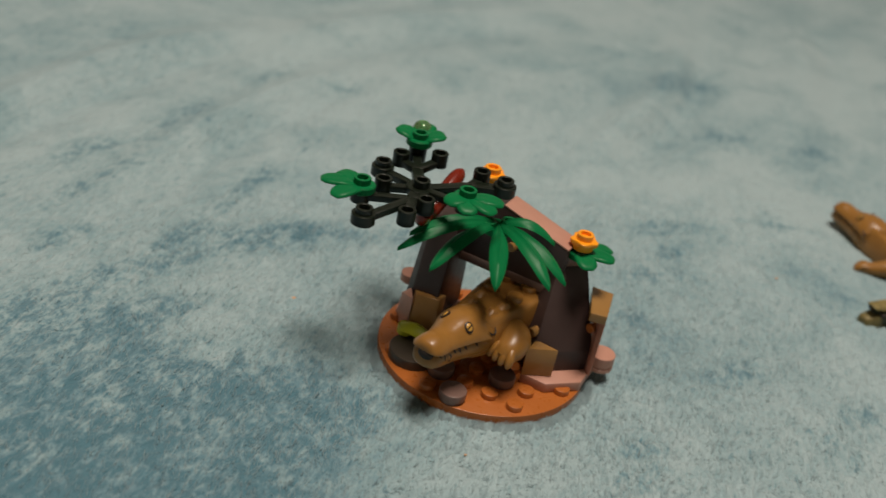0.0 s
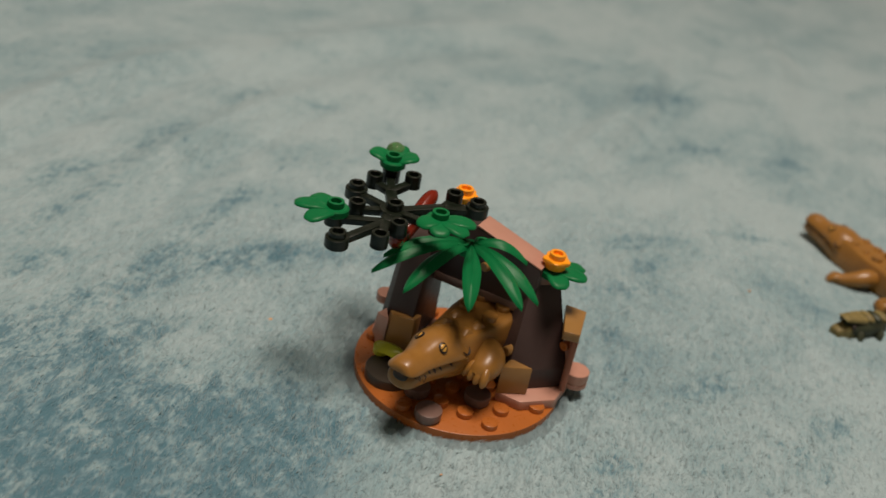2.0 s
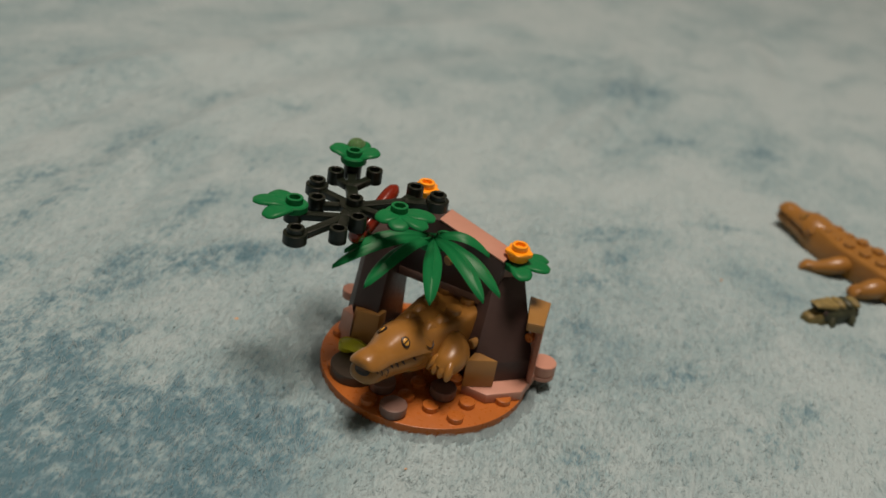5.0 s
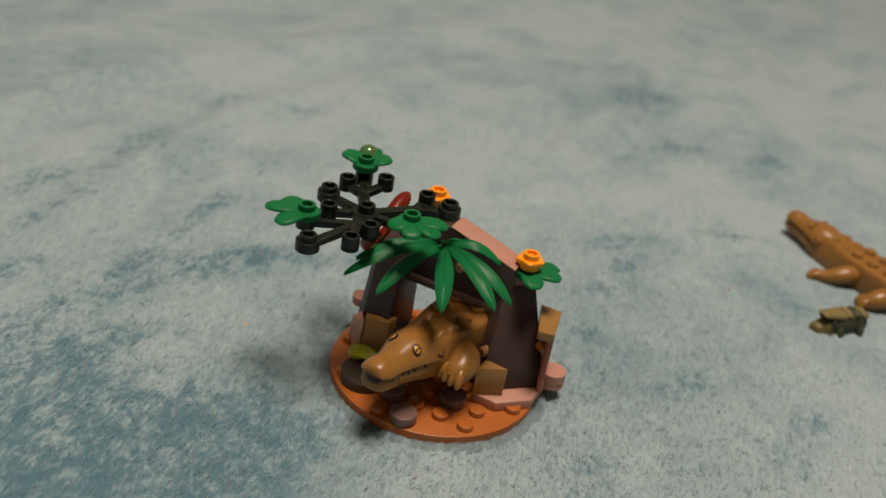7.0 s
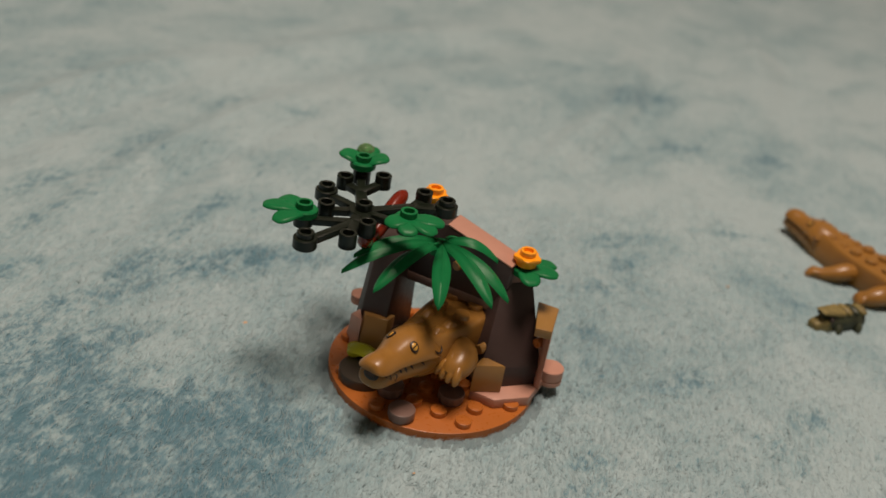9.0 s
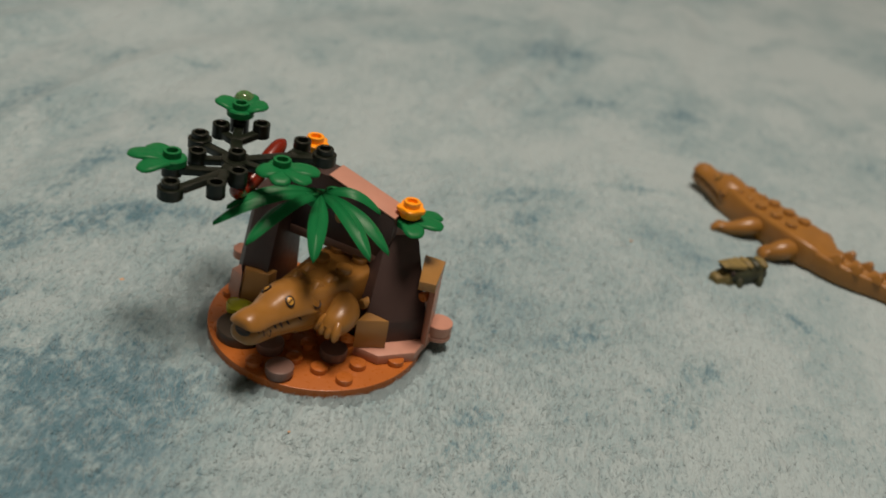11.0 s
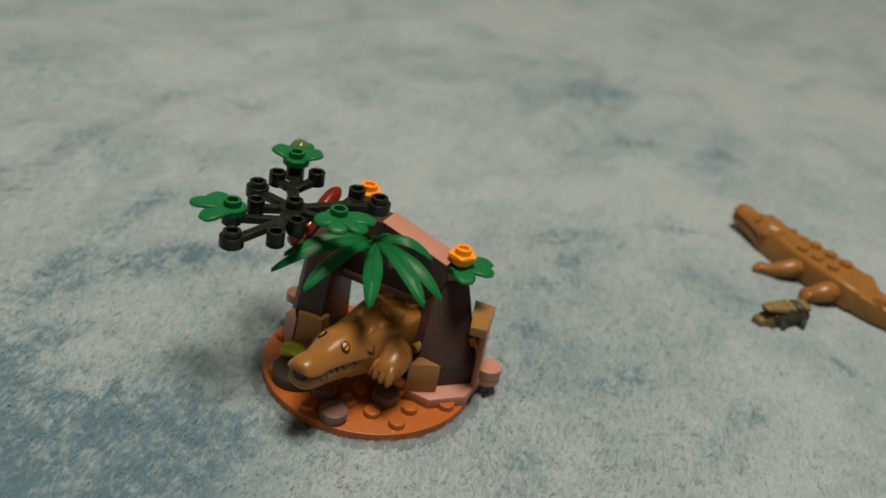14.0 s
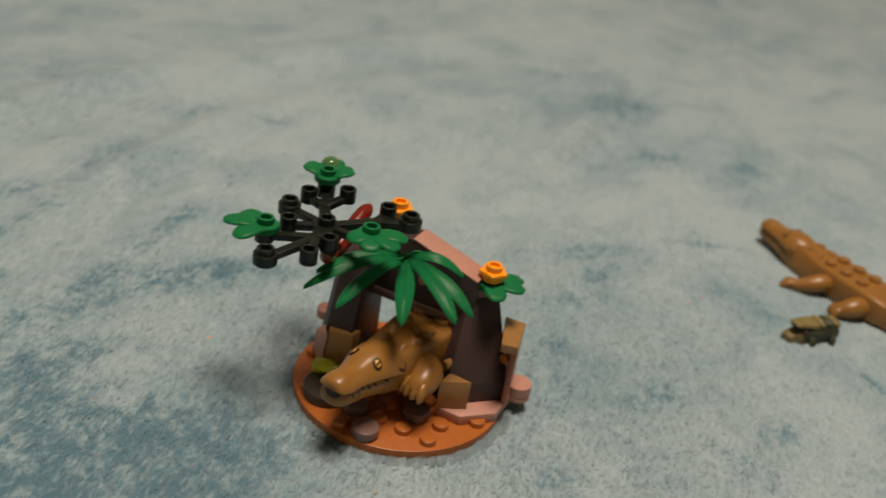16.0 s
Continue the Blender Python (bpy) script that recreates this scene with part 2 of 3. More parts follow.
def spline(stations, xs):
    """Smooth values between stations (rows that start with their place)."""
    s = np.array(sorted(stations), float)
    out = []
    for x in xs:
        i = int(np.clip(np.searchsorted(s[:, 0], x) - 1, 0, len(s) - 2))
        a, b = s[i], s[i + 1]
        t = (x - a[0]) / (b[0] - a[0])
        ma = (s[i + 1] - s[max(i - 1, 0)]) / max(s[i + 1, 0] - s[max(i - 1, 0), 0], 1e-9) * (b[0] - a[0])
        mb = (s[min(i + 2, len(s) - 1)] - a) / max(s[min(i + 2, len(s) - 1), 0] - a[0], 1e-9) * (b[0] - a[0])
        out.append((2 * t**3 - 3 * t**2 + 1) * a + (t**3 - 2 * t**2 + t) * ma + (-2 * t**3 + 3 * t**2) * b + (t**3 - t**2) * mb)
    return out


def limb(bm, pts, sides=12, mi=0, squash=1.0):
    """A rounded limb through (x, y, z, radius) rows."""
    pts = [Vector([float(c) for c in p[:3]]) for p in pts], [float(p[3]) for p in pts]
    rings = []
    P, R = pts
    for i, c in enumerate(P):
        d = (P[min(i + 1, len(P) - 1)] - P[max(i - 1, 0)]).normalized()
        s = d.cross(Vector((0, 0, 1)))
        s = s.normalized() if s.length > 1e-3 else Vector((1, 0, 0))
        u = s.cross(d)
        rings.append([c + R[i] * (math.cos(a) * s + squash * math.sin(a) * u) for a in (2 * math.pi * k / sides for k in range(sides))])
    loft(bm, rings, mi)


def ball(bm, c, r, mi=0, squash=(1, 1, 1), m=None, seg=16):
    g = bmesh.ops.create_uvsphere(bm, u_segments=seg, v_segments=seg // 2 + 2, radius=r)
    bmesh.ops.transform(bm, matrix=Matrix.Translation(c) @ (m or Matrix()) @ Matrix.Diagonal((*squash, 1)), verts=g["verts"])
    for f in {f for v in g["verts"] for f in v.link_faces}:
        f.material_index = mi


def petal(bm, base, tip, width, thick=1.3, lift=3.0, ridge=0.5, steps=12, blunt=0.35, neck=0.35):
    """A leaf blade from base to tip, bulged by lift, with a raised midrib."""
    base, tip = Vector(base), Vector(tip)
    along = tip - base
    side = Vector((-along.y, along.x, 0)).normalized()
    rings = []
    for i in range(steps + 1):
        t = i / steps
        c = base + along * t + Vector((0, 0, lift * 4 * t * (1 - t)))
        swell = min(1, t / 0.58)
        w = width / 2 * (neck + (1 - neck) * swell * swell * (3 - 2 * swell) if t < 0.58 else max(0.08, max(0.0, 1 - ((t - 0.58) / 0.42) ** (2.0 - blunt)) ** 0.55))
        th = thick * (1 - 0.35 * t)
        ring = []
        for k in range(13):
            u = -1 + k / 6
            top = th * (0.1 + 0.95 * (1 - u * u)) + ridge * math.exp(-(u / 0.16) ** 2) * math.sin(math.pi * min(1, t + 0.1))
            ring.append(c + side * w * u + Vector((0, 0, top)))
        ring += [c + side * w * u - Vector((0, 0, th * 0.35 * (1 - u * u))) for u in (0.9, 0.4, -0.4, -0.9)]
        rings.append(ring)
    loft(bm, rings)


# ---- the room, plain walls that close the place ----
def room():
    for name, (x0, x1, y0, y1, z0, z1), mat in (
            ("wall_north", (-2000, 2000, 1900, 2000, -60, 2500), WALL), ("wall_south", (-2000, 2000, -2000, -1900, -60, 2500), WALL),
            ("wall_west", (-2000, -1900, -1900, 1900, -60, 2500), WALL), ("wall_east", (1900, 2000, -1900, 1900, -60, 2500), WALL),
            ("ceiling", (-2000, 2000, -2000, 2000, 2500, 2600), WALL), ("floor", (-2000, 2000, -2000, 2000, -160, -60), FLOOR)):
        bm = bmesh.new()
        box(bm, x0, x1, y0, y1, z0, z1, 0)
        tagged(part(name, bm, mat), "plain painted " + name.split("_")[0] + " of the room" if mat is WALL else "brown floor under the blanket", name.split("_")[0], kind="structure")


room()


# ---- blanket ----
def ground(x, y):
    """Height of the blanket's pile, in millimetres."""
    h = 1.6 * noise.noise((x / 70, y / 90, 0.3)) * min(1, max(0, (math.hypot(x - 5, y - 22) - 34) / 40))
    # long soft folds running away from the toys: middle, direction, width, height, half length
    for fx, fy, ang, wid, hgt, run in ((177, 241, 0.89, 10, 5.0, 115), (-51, 188, 0.92, 9, 4.2, 80), (-116, 223, 0.75, 11, 5.0, 110), (309, 296, 1.0, 14, 4, 100), (49, 324, 0.5, 16, 4, 110)):
        dx, dy = x - fx, y - fy
        al, ac = dx * math.cos(ang) + dy * math.sin(ang), -dx * math.sin(ang) + dy * math.cos(ang)
        ac += 5 * math.sin(al / 40 + fx)
        fade = math.exp(-(al / run) ** 4)
        h += fade * hgt * (math.exp(-(ac / wid) ** 2) - 0.7 * math.exp(-((ac + 1.7 * wid) / wid) ** 2))
    return h + 0.2


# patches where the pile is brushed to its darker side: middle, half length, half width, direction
# the wide ones at the left also hold lens vignette put into the colour
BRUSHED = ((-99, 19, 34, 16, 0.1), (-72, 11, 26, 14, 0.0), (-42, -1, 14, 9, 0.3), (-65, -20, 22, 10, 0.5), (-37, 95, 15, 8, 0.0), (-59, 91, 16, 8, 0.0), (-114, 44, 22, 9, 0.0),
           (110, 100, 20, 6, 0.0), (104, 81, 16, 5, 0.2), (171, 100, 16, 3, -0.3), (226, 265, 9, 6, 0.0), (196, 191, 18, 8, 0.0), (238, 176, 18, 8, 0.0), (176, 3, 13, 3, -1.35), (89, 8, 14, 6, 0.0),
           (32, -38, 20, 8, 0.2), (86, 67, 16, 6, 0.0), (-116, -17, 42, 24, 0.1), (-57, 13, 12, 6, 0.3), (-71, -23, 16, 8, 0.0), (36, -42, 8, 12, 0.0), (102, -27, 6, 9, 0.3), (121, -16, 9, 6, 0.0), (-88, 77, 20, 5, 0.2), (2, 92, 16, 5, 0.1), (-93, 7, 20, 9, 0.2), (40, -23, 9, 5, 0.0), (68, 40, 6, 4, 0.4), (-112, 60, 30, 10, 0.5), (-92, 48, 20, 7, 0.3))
# long streaks beside the folds: shade of the folds painted as darker colour
FOLD_SHADE = ((-72, 184, 29, 7, 0.94), (-106, 134, 27, 7, 0.98), (-54, 128, 25, 5, 0.81), (-80, 96, 15, 5, 0.83), (-108, 156, 18, 8, 0.92), (18, 236, 19, 8, -2.69), (200, 260, 37, 6, -2.33), (-28, 239, 14, 8, 0.61), (376, 280, 44, 8, 0.64), (-114, 92, 15, 7, 0.9))


# how far the colour darkens: brushed patches plus the painted fold shade
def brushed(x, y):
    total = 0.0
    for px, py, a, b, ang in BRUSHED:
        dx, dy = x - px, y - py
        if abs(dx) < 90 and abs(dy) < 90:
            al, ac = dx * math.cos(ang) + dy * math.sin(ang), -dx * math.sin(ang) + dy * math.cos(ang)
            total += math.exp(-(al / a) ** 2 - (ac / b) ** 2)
    for px, py, a, b, ang in FOLD_SHADE:
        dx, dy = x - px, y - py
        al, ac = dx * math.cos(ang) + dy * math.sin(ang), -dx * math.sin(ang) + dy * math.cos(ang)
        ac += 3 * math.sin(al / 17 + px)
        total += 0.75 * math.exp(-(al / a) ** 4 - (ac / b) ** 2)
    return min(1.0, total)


def tufts(x, y):
    """Dimples and brushed strokes of the pile, in millimetres."""
    c, d = 0.83 * x - 0.56 * y, 0.56 * x + 0.83 * y
    t = 0.9 * noise.noise((c / 2.4, d / 5.0, 0.7)) + 0.75 * noise.noise((c / 1.2, d / 3.2, 4.1))
    dip = noise.noise((c / 2.6, d / 6.0, 9.3)) + 0.35 * noise.noise((x / 14, y / 14, 2.2)) - 0.40
    return t - 1.9 * max(0, dip)


def blanket():
    verts, faces = [], []
    near = 0.8
    xs = np.concatenate([np.arange(-1300, -250, 50), np.arange(-250, -150, 3), np.arange(-150, 170, near), np.arange(170, 480, 3), np.arange(480, 1301, 40)])
    ys = np.concatenate([np.arange(-900, -125, 50), np.arange(-125, -95, 3), np.arange(-95, 120, near), np.arange(120, 520, 3), np.arange(520, 1401, 40)])
    w, h = len(xs), len(ys)
    for j, y in enumerate(ys):
        for i, x in enumerate(xs):
            if i in (0, w - 1) or j in (0, h - 1):
                verts.append((x * MM, y * MM, -0.0595))
            else:
                z = ground(x, y)
                if -160 < x < 180 and -100 < y < 130:
                    z += tufts(x, y)
                verts.append((x * MM, y * MM, z * MM))
    for j in range(h - 1):
        for i in range(w - 1):
            a = j * w + i
            faces.append((a, a + 1, a + 1 + w, a + w))
    me = bpy.data.meshes.new("blanket")
    me.from_pydata(verts, [], faces)
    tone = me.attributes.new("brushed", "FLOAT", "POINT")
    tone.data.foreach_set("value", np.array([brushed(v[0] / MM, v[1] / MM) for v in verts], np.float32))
    me.materials.append(BLANKET)
    me.shade_smooth()
    tagged(new("blanket", me), "pale blue plush blanket with brushed darker patches", "blanket", kind="structure")


blanket()


def pile():
    """Short leaning fibres over the part of the blanket that lies close."""
    rng = np.random.default_rng(4)
    x, y = rng.uniform(-160, 190, 90000), rng.uniform(-90, 120, 90000)
    rim, far_out = rng.uniform(0, 2 * math.pi, 9000), rng.uniform(31.7, 35.5, 9000)
    x, y = np.concatenate([x, 5.657 + far_out * np.cos(rim)]), np.concatenate([y, 22.627 + far_out * np.sin(rim)])
    gone = np.hypot(x - 10, y + 10) / 150
    keep = (np.hypot(x - 5.657, y - 22.627) > 31.4) & (rng.uniform(0, 1, len(x)) < np.clip(1.15 - gone * 1.0, 0.0, 1))
    x, y = x[keep], y[keep]
    n = len(x)
    z = np.array([ground(a, b) for a, b in zip(x, y)])
    lean = np.array([noise.noise((a / 9, b / 9, 7.0)) * 1.6 + noise.noise((a / 60, b / 60, 3.0)) * 1.2 + 0.98 for a, b in zip(x, y)]) + rng.normal(0, 0.45, n)
    tuft = np.array([noise.noise((a / 3.2, b / 3.2, 1.0)) for a, b in zip(x, y)])
    length = rng.uniform(1.0, 2.3, n) * (1 + 0.5 * tuft)
    tip = np.clip(rng.uniform(0.3, 0.7, n) + 0.22 * tuft, 0.1, 0.9)
    wid = rng.uniform(0.05, 0.12, n)
    dx, dy = np.cos(lean), np.sin(lean)
    flat, up = length * np.sqrt(1 - tip**2), length * tip
    wx, wy = -dy * wid, dx * wid
    v = np.empty((n, 5, 3))
    v[:, 0] = np.stack([x - wx, y - wy, z - 0.3], 1)
    v[:, 1] = np.stack([x + wx, y + wy, z - 0.3], 1)
    v[:, 2] = np.stack([x + dx * flat * 0.4 + wx * 0.8, y + dy * flat * 0.4 + wy * 0.8, z + up * 0.62], 1)
    v[:, 3] = np.stack([x + dx * flat * 0.4 - wx * 0.8, y + dy * flat * 0.4 - wy * 0.8, z + up * 0.62], 1)
    v[:, 4] = np.stack([x + dx * flat, y + dy * flat, z + up], 1)
    me = bpy.data.meshes.new("blanket_pile")
    me.vertices.add(5 * n)
    me.vertices.foreach_set("co", (v * MM).ravel())
    base = np.arange(n)[:, None] * 5
    loops = np.concatenate([base + np.array([[3, 2, 1, 0]]), base + np.array([[4, 2, 3]])], 1).ravel()
    me.loops.add(7 * n)
    me.loops.foreach_set("vertex_index", loops.astype(np.int32))
    me.polygons.add(2 * n)
    start = np.stack([np.arange(n) * 7, np.arange(n) * 7 + 4], 1).ravel()
    me.polygons.foreach_set("loop_start", start.astype(np.int32))
    me.update(calc_edges=True)
    # soft fibres scatter light like the cloth that they grow from
    nrm = np.stack([0.35 * dx + rng.normal(0, 0.10, n), 0.35 * dy + rng.normal(0, 0.10, n), np.ones(n)], 1)
    nrm /= np.linalg.norm(nrm, axis=1)[:, None]
    me.polygons.foreach_set("use_smooth", np.ones(2 * n, bool))
    me.normals_split_custom_set_from_vertices(np.repeat(nrm, 5, 0).tolist())
    me.materials.append(PILE)
    tagged(new("blanket_pile", me), "short brushed plush fibres of the pale blue blanket", "pile", kind="stuff")


pile()

# ---- jungle shelter built from toy bricks ----
shelter = new("toy_jungle_shelter")
shelter.matrix_world = pose(5.657 * MM, 22.627 * MM, 0, 0, 0, -45)
tagged(shelter, "toy brick jungle shelter with palm leaves on a round orange-brown plate", "toy building")


def base_plate():
    bm = bmesh.new()
    lathe(bm, [(0, 3.2), (31.7, 3.2), (31.95, 3.1), (32, 2.9), (32, 0.25), (31.8, 0), (30.4, 0), (30.4, 1.9), (0, 1.9)], sides=96)
    plate = part("base_plate", bm, ORANGE_BROWN, shelter, "round dark-orange stud plate")
    covered = {(12, -12), (4, -28), (-4, -20)}
    me = None
    for i in range(-4, 4):
        for j in range(-4, 4):
            x, y = 8 * i + 4, 8 * j + 4
            if math.hypot(x, y) > 29 or (x, y) in covered or (abs(x) > 14 and -8 < y < 16 and abs(x) < 32) and (x, y) not in ((-28, -4), (28, -4)):
                continue
            if me is None:
                b2 = bmesh.new()
                stud(b2, 0, 0, 0)
                me = mesh_of("stud", b2, ORANGE_BROWN)
            ob = new("stud", me)
            ob.parent = plate
            ob.location = (x * MM, y * MM, 3.2 * MM)
    for x, y in sorted(covered):
        b2 = bmesh.new()
        lathe(b2, [(0, 3.2), (3.65, 3.2), (3.85, 3.12), (3.93, 2.9), (3.93, 0.9), (3.6, 0.8), (3.6, 0.02), (0, 0.02)], (x, y, 3.2), 32)
        part("round_tile", b2, MAUVE_GREY, shelter, "smooth round mauve-grey tile")


base_plate()


def support_brick():
    bm = bmesh.new()
    box(bm, -4, 12, 0.1, 16, 3.3, 13.35)
    part("support_brick", bm, DARK_BROWN, shelter, "dark brown brick under the crocodile")


support_brick()


def w2l(x, y):
    """A place of the blanket's axes in the shelter's own axes."""
    k, dx, dy = math.sqrt(0.5), x - 5.657, y - 22.627
    return ((dx - dy) * k, (dx + dy) * k)


def pillars():
    # right foot: dusty pink wedge plate
    bm = bmesh.new()
    prism(bm, [(16, -8), (24, -8), (32, 0), (32, 8), (32, 16), (16, 16)], 3.25, 6.4)
    part("wedge_plate", bm, PINK_BROWN, shelter, "dusty pink wedge plate")
    # right pillar, a tall tapering rock slope turned by an eighth
    bm = bmesh.new()
    lo = [w2l(13.5, 5.8), w2l(33, 5.8), w2l(33, 22), w2l(13.5, 22)]
    kn = [w2l(13.8, 6.2), w2l(33, 6.2), w2l(33, 22), w2l(13.8, 22)]
    hi = [w2l(21.5, 18), w2l(31, 18), w2l(31, 26), w2l(21.5, 26)]
    rows = [[bm.verts.new((*p, z)) for p in ring] for ring, z in ((lo, 6.42), (kn, 13), (hi, 35.2))]
    bm.faces.new(rows[0][::-1]), bm.faces.new(rows[2])
    for a, b in zip(rows, rows[1:]):
        for i in range(4):
            bm.faces.new((a[i], a[(i + 1) % 4], b[(i + 1) % 4], b[i]))
    bmesh.ops.bevel(bm, geom=bm.edges[:], offset=0.3, segments=2, profile=0.5, affect="EDGES")
    part("pillar", bm, DARK_BROWN, shelter, "tall dark-brown tapered rock slope")
    bm = bmesh.new()
    prism(bm, [w2l(21.3, 17.8), w2l(31.2, 17.8), w2l(31.2, 26), w2l(21.3, 26)], 35.25, 38.4)
    part("cap_plate", bm, MAUVE_GREY, shelter)
    # left pillar
    bm = bmesh.new()
    lo = [(-25.2, -5.5), (-16, -6.5), (-16, 14), (-29, 14), (-28.5, -1.5)]
    hi = [(-24.6, 1.2), (-16, 1.0), (-16, 13), (-27.5, 13), (-27, 4)]
    frustum(bm, lo, 6.45, hi, 38)
    part("pillar", bm, DARK_BROWN, shelter, "tall dark-brown tapered rock slope")
    bm = bmesh.new()
    prism(bm, [(-12, -8.5), (-24, -8.5), (-29, -4), (-31, 2), (-31, 8), (-28, 14), (-14, 14)], 3.25, 6.4)
    part("wedge_plate", bm, PINK_BROWN, shelter, "dusty pink wedge plate")
    # cross beam
    bm = bmesh.new()
    prof = [(-18, 26), (14, 27), (16.3, 35), (16.3, 41.6), (-5.5, 47.7), (-18, 47.7)]
    solid(bm, [bm.verts.new((u, 6.5, z)) for u, z in prof], [bm.verts.new((u, 14.5, z)) for u, z in prof], 0.25)
    part("beam", bm, DARK_BROWN, shelter)
    bm = bmesh.new()
    prof = [(16.4, 41.65), (16.4, 42.2), (-5.5, 48.3), (-5.5, 47.75)]
    solid(bm, [bm.verts.new((u, 6.4, z)) for u, z in prof], [bm.verts.new((u, 14.6, z)) for u, z in prof], 0.15)
    part("beam_top", bm, PINK_BROWN, shelter, "dusty pink sloping beam top")
    # wedge bricks at the feet and the side brick
    bm = bmesh.new()
    prism(bm, [(16.3, -9), (24, -3.6), (16.7, -3.0)], 6.45, 16)
    part("wedge_brick", bm, TAN_BROWN, shelter, "tan-brown wedge brick")
    bm = bmesh.new()
    prism(bm, [(28.6, 1.6), (33.3, 3), (30.4, 16.4), (23.9, 16)], 25.9, 28.8)
    part("slope_brick", bm, TAN_BROWN, shelter, "tan-brown wedge brick on the outer side")
    bm = bmesh.new()
    prism(bm, [(31.2, 5.5), (33.1, 4.2), (30.3, 16.2), (26, 16)], 6.45, 25.85)
    part("side_brick", bm, PINK_BROWN, shelter)
    bm = bmesh.new()
    lathe(bm, [(0, 3.2), (3.8, 3.2), (4, 3.0), (4, 0.1), (3.7, -0.1), (3.7, -0.5), (4, -0.7), (4, -1.9), (3.8, -2.1), (0, -2.1)], (32.9, 14.4, 6.4), 32)
    part("round_end_plate", bm, PINK_BROWN, shelter, "dusty pink plate with a rounded end")
    bm = bmesh.new()
    solid(bm, [bm.verts.new(p) for p in ((-21.6, -10.0, 6.45), (-13.6, -8.4, 6.45), (-14, -3, 6.45), (-25.4, -4, 6.45))],
          [bm.verts.new(p) for p in ((-21.9, -6.8, 16), (-14.9, -5.0, 16), (-14.6, -1, 16), (-25.0, -2, 14.5))], 0.25)
    part("wedge_brick", bm, TAN_BROWN, shelter, "tan-brown wedge brick")
    bm = bmesh.new()
    lathe(bm, [(0, 3.0), (3.0, 3.0), (3.2, 2.8), (3.2, 0.2), (3.0, 0), (0, 0)], (-30.3, 5.4, 11.4), 32)
    part("round_end_plate", bm, PINK_BROWN, shelter, "dusty pink plate with a rounded end")
    bm = bmesh.new()
    lathe(bm, [(0, 3.2), (7.2, 3.2), (7.4, 3.0), (7.4, 0.05), (0, 0.05)], (-14.2, -18.4, 3.2), 48)
    part("round_plate", bm, MAUVE_DARK, shelter, "dark grey-brown round plate under the snout")
    bm = bmesh.new()
    petal(bm, (-12.5, -14, 7.6), (-22.6, -13.6, 7.4), 6.5, 2.0, 1.2, 0.3, neck=0.8, blunt=-1)
    lathe(bm, [(0, 2.6), (2.3, 2.6), (2.4, 2.4), (2.4, 0), (0, 0)], (-20.4, -13.6, 6.4), 20)
    part("lime_leaf", bm, LIME, shelter, "small lime-green leaf piece")
    for (x, y, z), mat in (((-0.2, 6.6, 36.2), TAN_BROWN), ((15.0, -2.4, 17.6), TAN_BROWN), ((28.8, 8.2, 20.2), ORANGE_BROWN)):
        bm = bmesh.new()
        lathe(bm, [(0, 1.2), (1.3, 1.2), (1.5, 1.0), (1.5, -3), (0, -3)], (x, y, z), 18, Matrix.Rotation(radians(90), 4, "X") @ Matrix.Rotation(radians(-20), 4, "Y"))
        part("peg", bm, mat, shelter)
    bm = bmesh.new()
    solid(bm, [bm.verts.new(p) for p in ((-21.7, -10.3, 6.46), (-25.6, -3, 6.46), (-28.0, -5.6, 6.6))], [bm.verts.new(p) for p in ((-22.1, -8.0, 14.6), (-25.2, -4, 15.4), (-27.6, -5.0, 13.2))], 0.15)
    part("slope_tile", bm, PINK_BROWN, shelter, "dusty pink slope")
    # lighter plate along the beam's lower edge
    bm = bmesh.new()
    box(bm, -17.9, 14.2, 6.35, 14.4, 25.2, 28.2)
    part("beam_plate", bm, MAUVE_GREY, shelter)


pillars()


def flower(x, y, z):
    bm = bmesh.new()
    sides = 40
    rings = []
    for r, h, wob in ((0.0, 0, 0), (2.9, 0, 0), (3.1, 0.2, 0.0), (3.2, 1.6, 0.03), (3.75, 1.9, 0.1), (3.9, 2.4, 0.12), (3.8, 3.05, 0.12), (3.6, 3.2, 0.1), (2.4, 3.2, 0)):
        if r:
            rings.append([Vector((x + r * (1 + wob * math.cos(5 * a)) * math.cos(a), y + r * (1 + wob * math.cos(5 * a)) * math.sin(a), z + h)) for a in (2 * math.pi * i / sides for i in range(sides))])
    loft(bm, rings)
    hollow_stud(bm, x, y, z + 3.2, 1.7, 2.4, 1.5, 1.2)
    return part("flower", bm, BRIGHT_ORANGE, shelter, "bright orange flower stud")


def lobe(bm, base, tip, width, thick=1.9):
    """A plump rounded leaf lobe with a faint midrib and a turned-up end."""
    base, tip = Vector(base), Vector(tip)
    along = tip - base
    side = Vector((-along.y, along.x, 0)).normalized()
    rings = []
    for i in range(15):
        t = (1 - math.cos(math.pi * (0.06 + 0.94 * i / 14))) / 2
        w = width / 2 * max(0.03, math.sqrt(max(0, 1 - abs(2 * min(t, 0.9985) - 1.05) ** 2.6)))
        th = thick / 2 * max(0.12, math.sqrt(max(0, 1 - abs(2 * t - 1) ** 4)))
        c = base + along * t + Vector((0, 0, 0.9 * math.sin(math.pi * t) + 0.9 * max(0, t - 0.7)))
        ring = []
        for k in range(14):
            a = 2 * math.pi * k / 14
            up = th * math.sin(a)
            if math.sin(a) > 0.9:
                up -= 0.16 * thick * math.sin(math.pi * t)
            ring.append(c + side * (w * math.copysign(abs(math.cos(a)) ** 0.7, math.cos(a))) + Vector((0, 0, up)))
        rings.append(ring)
    loft(bm, rings)


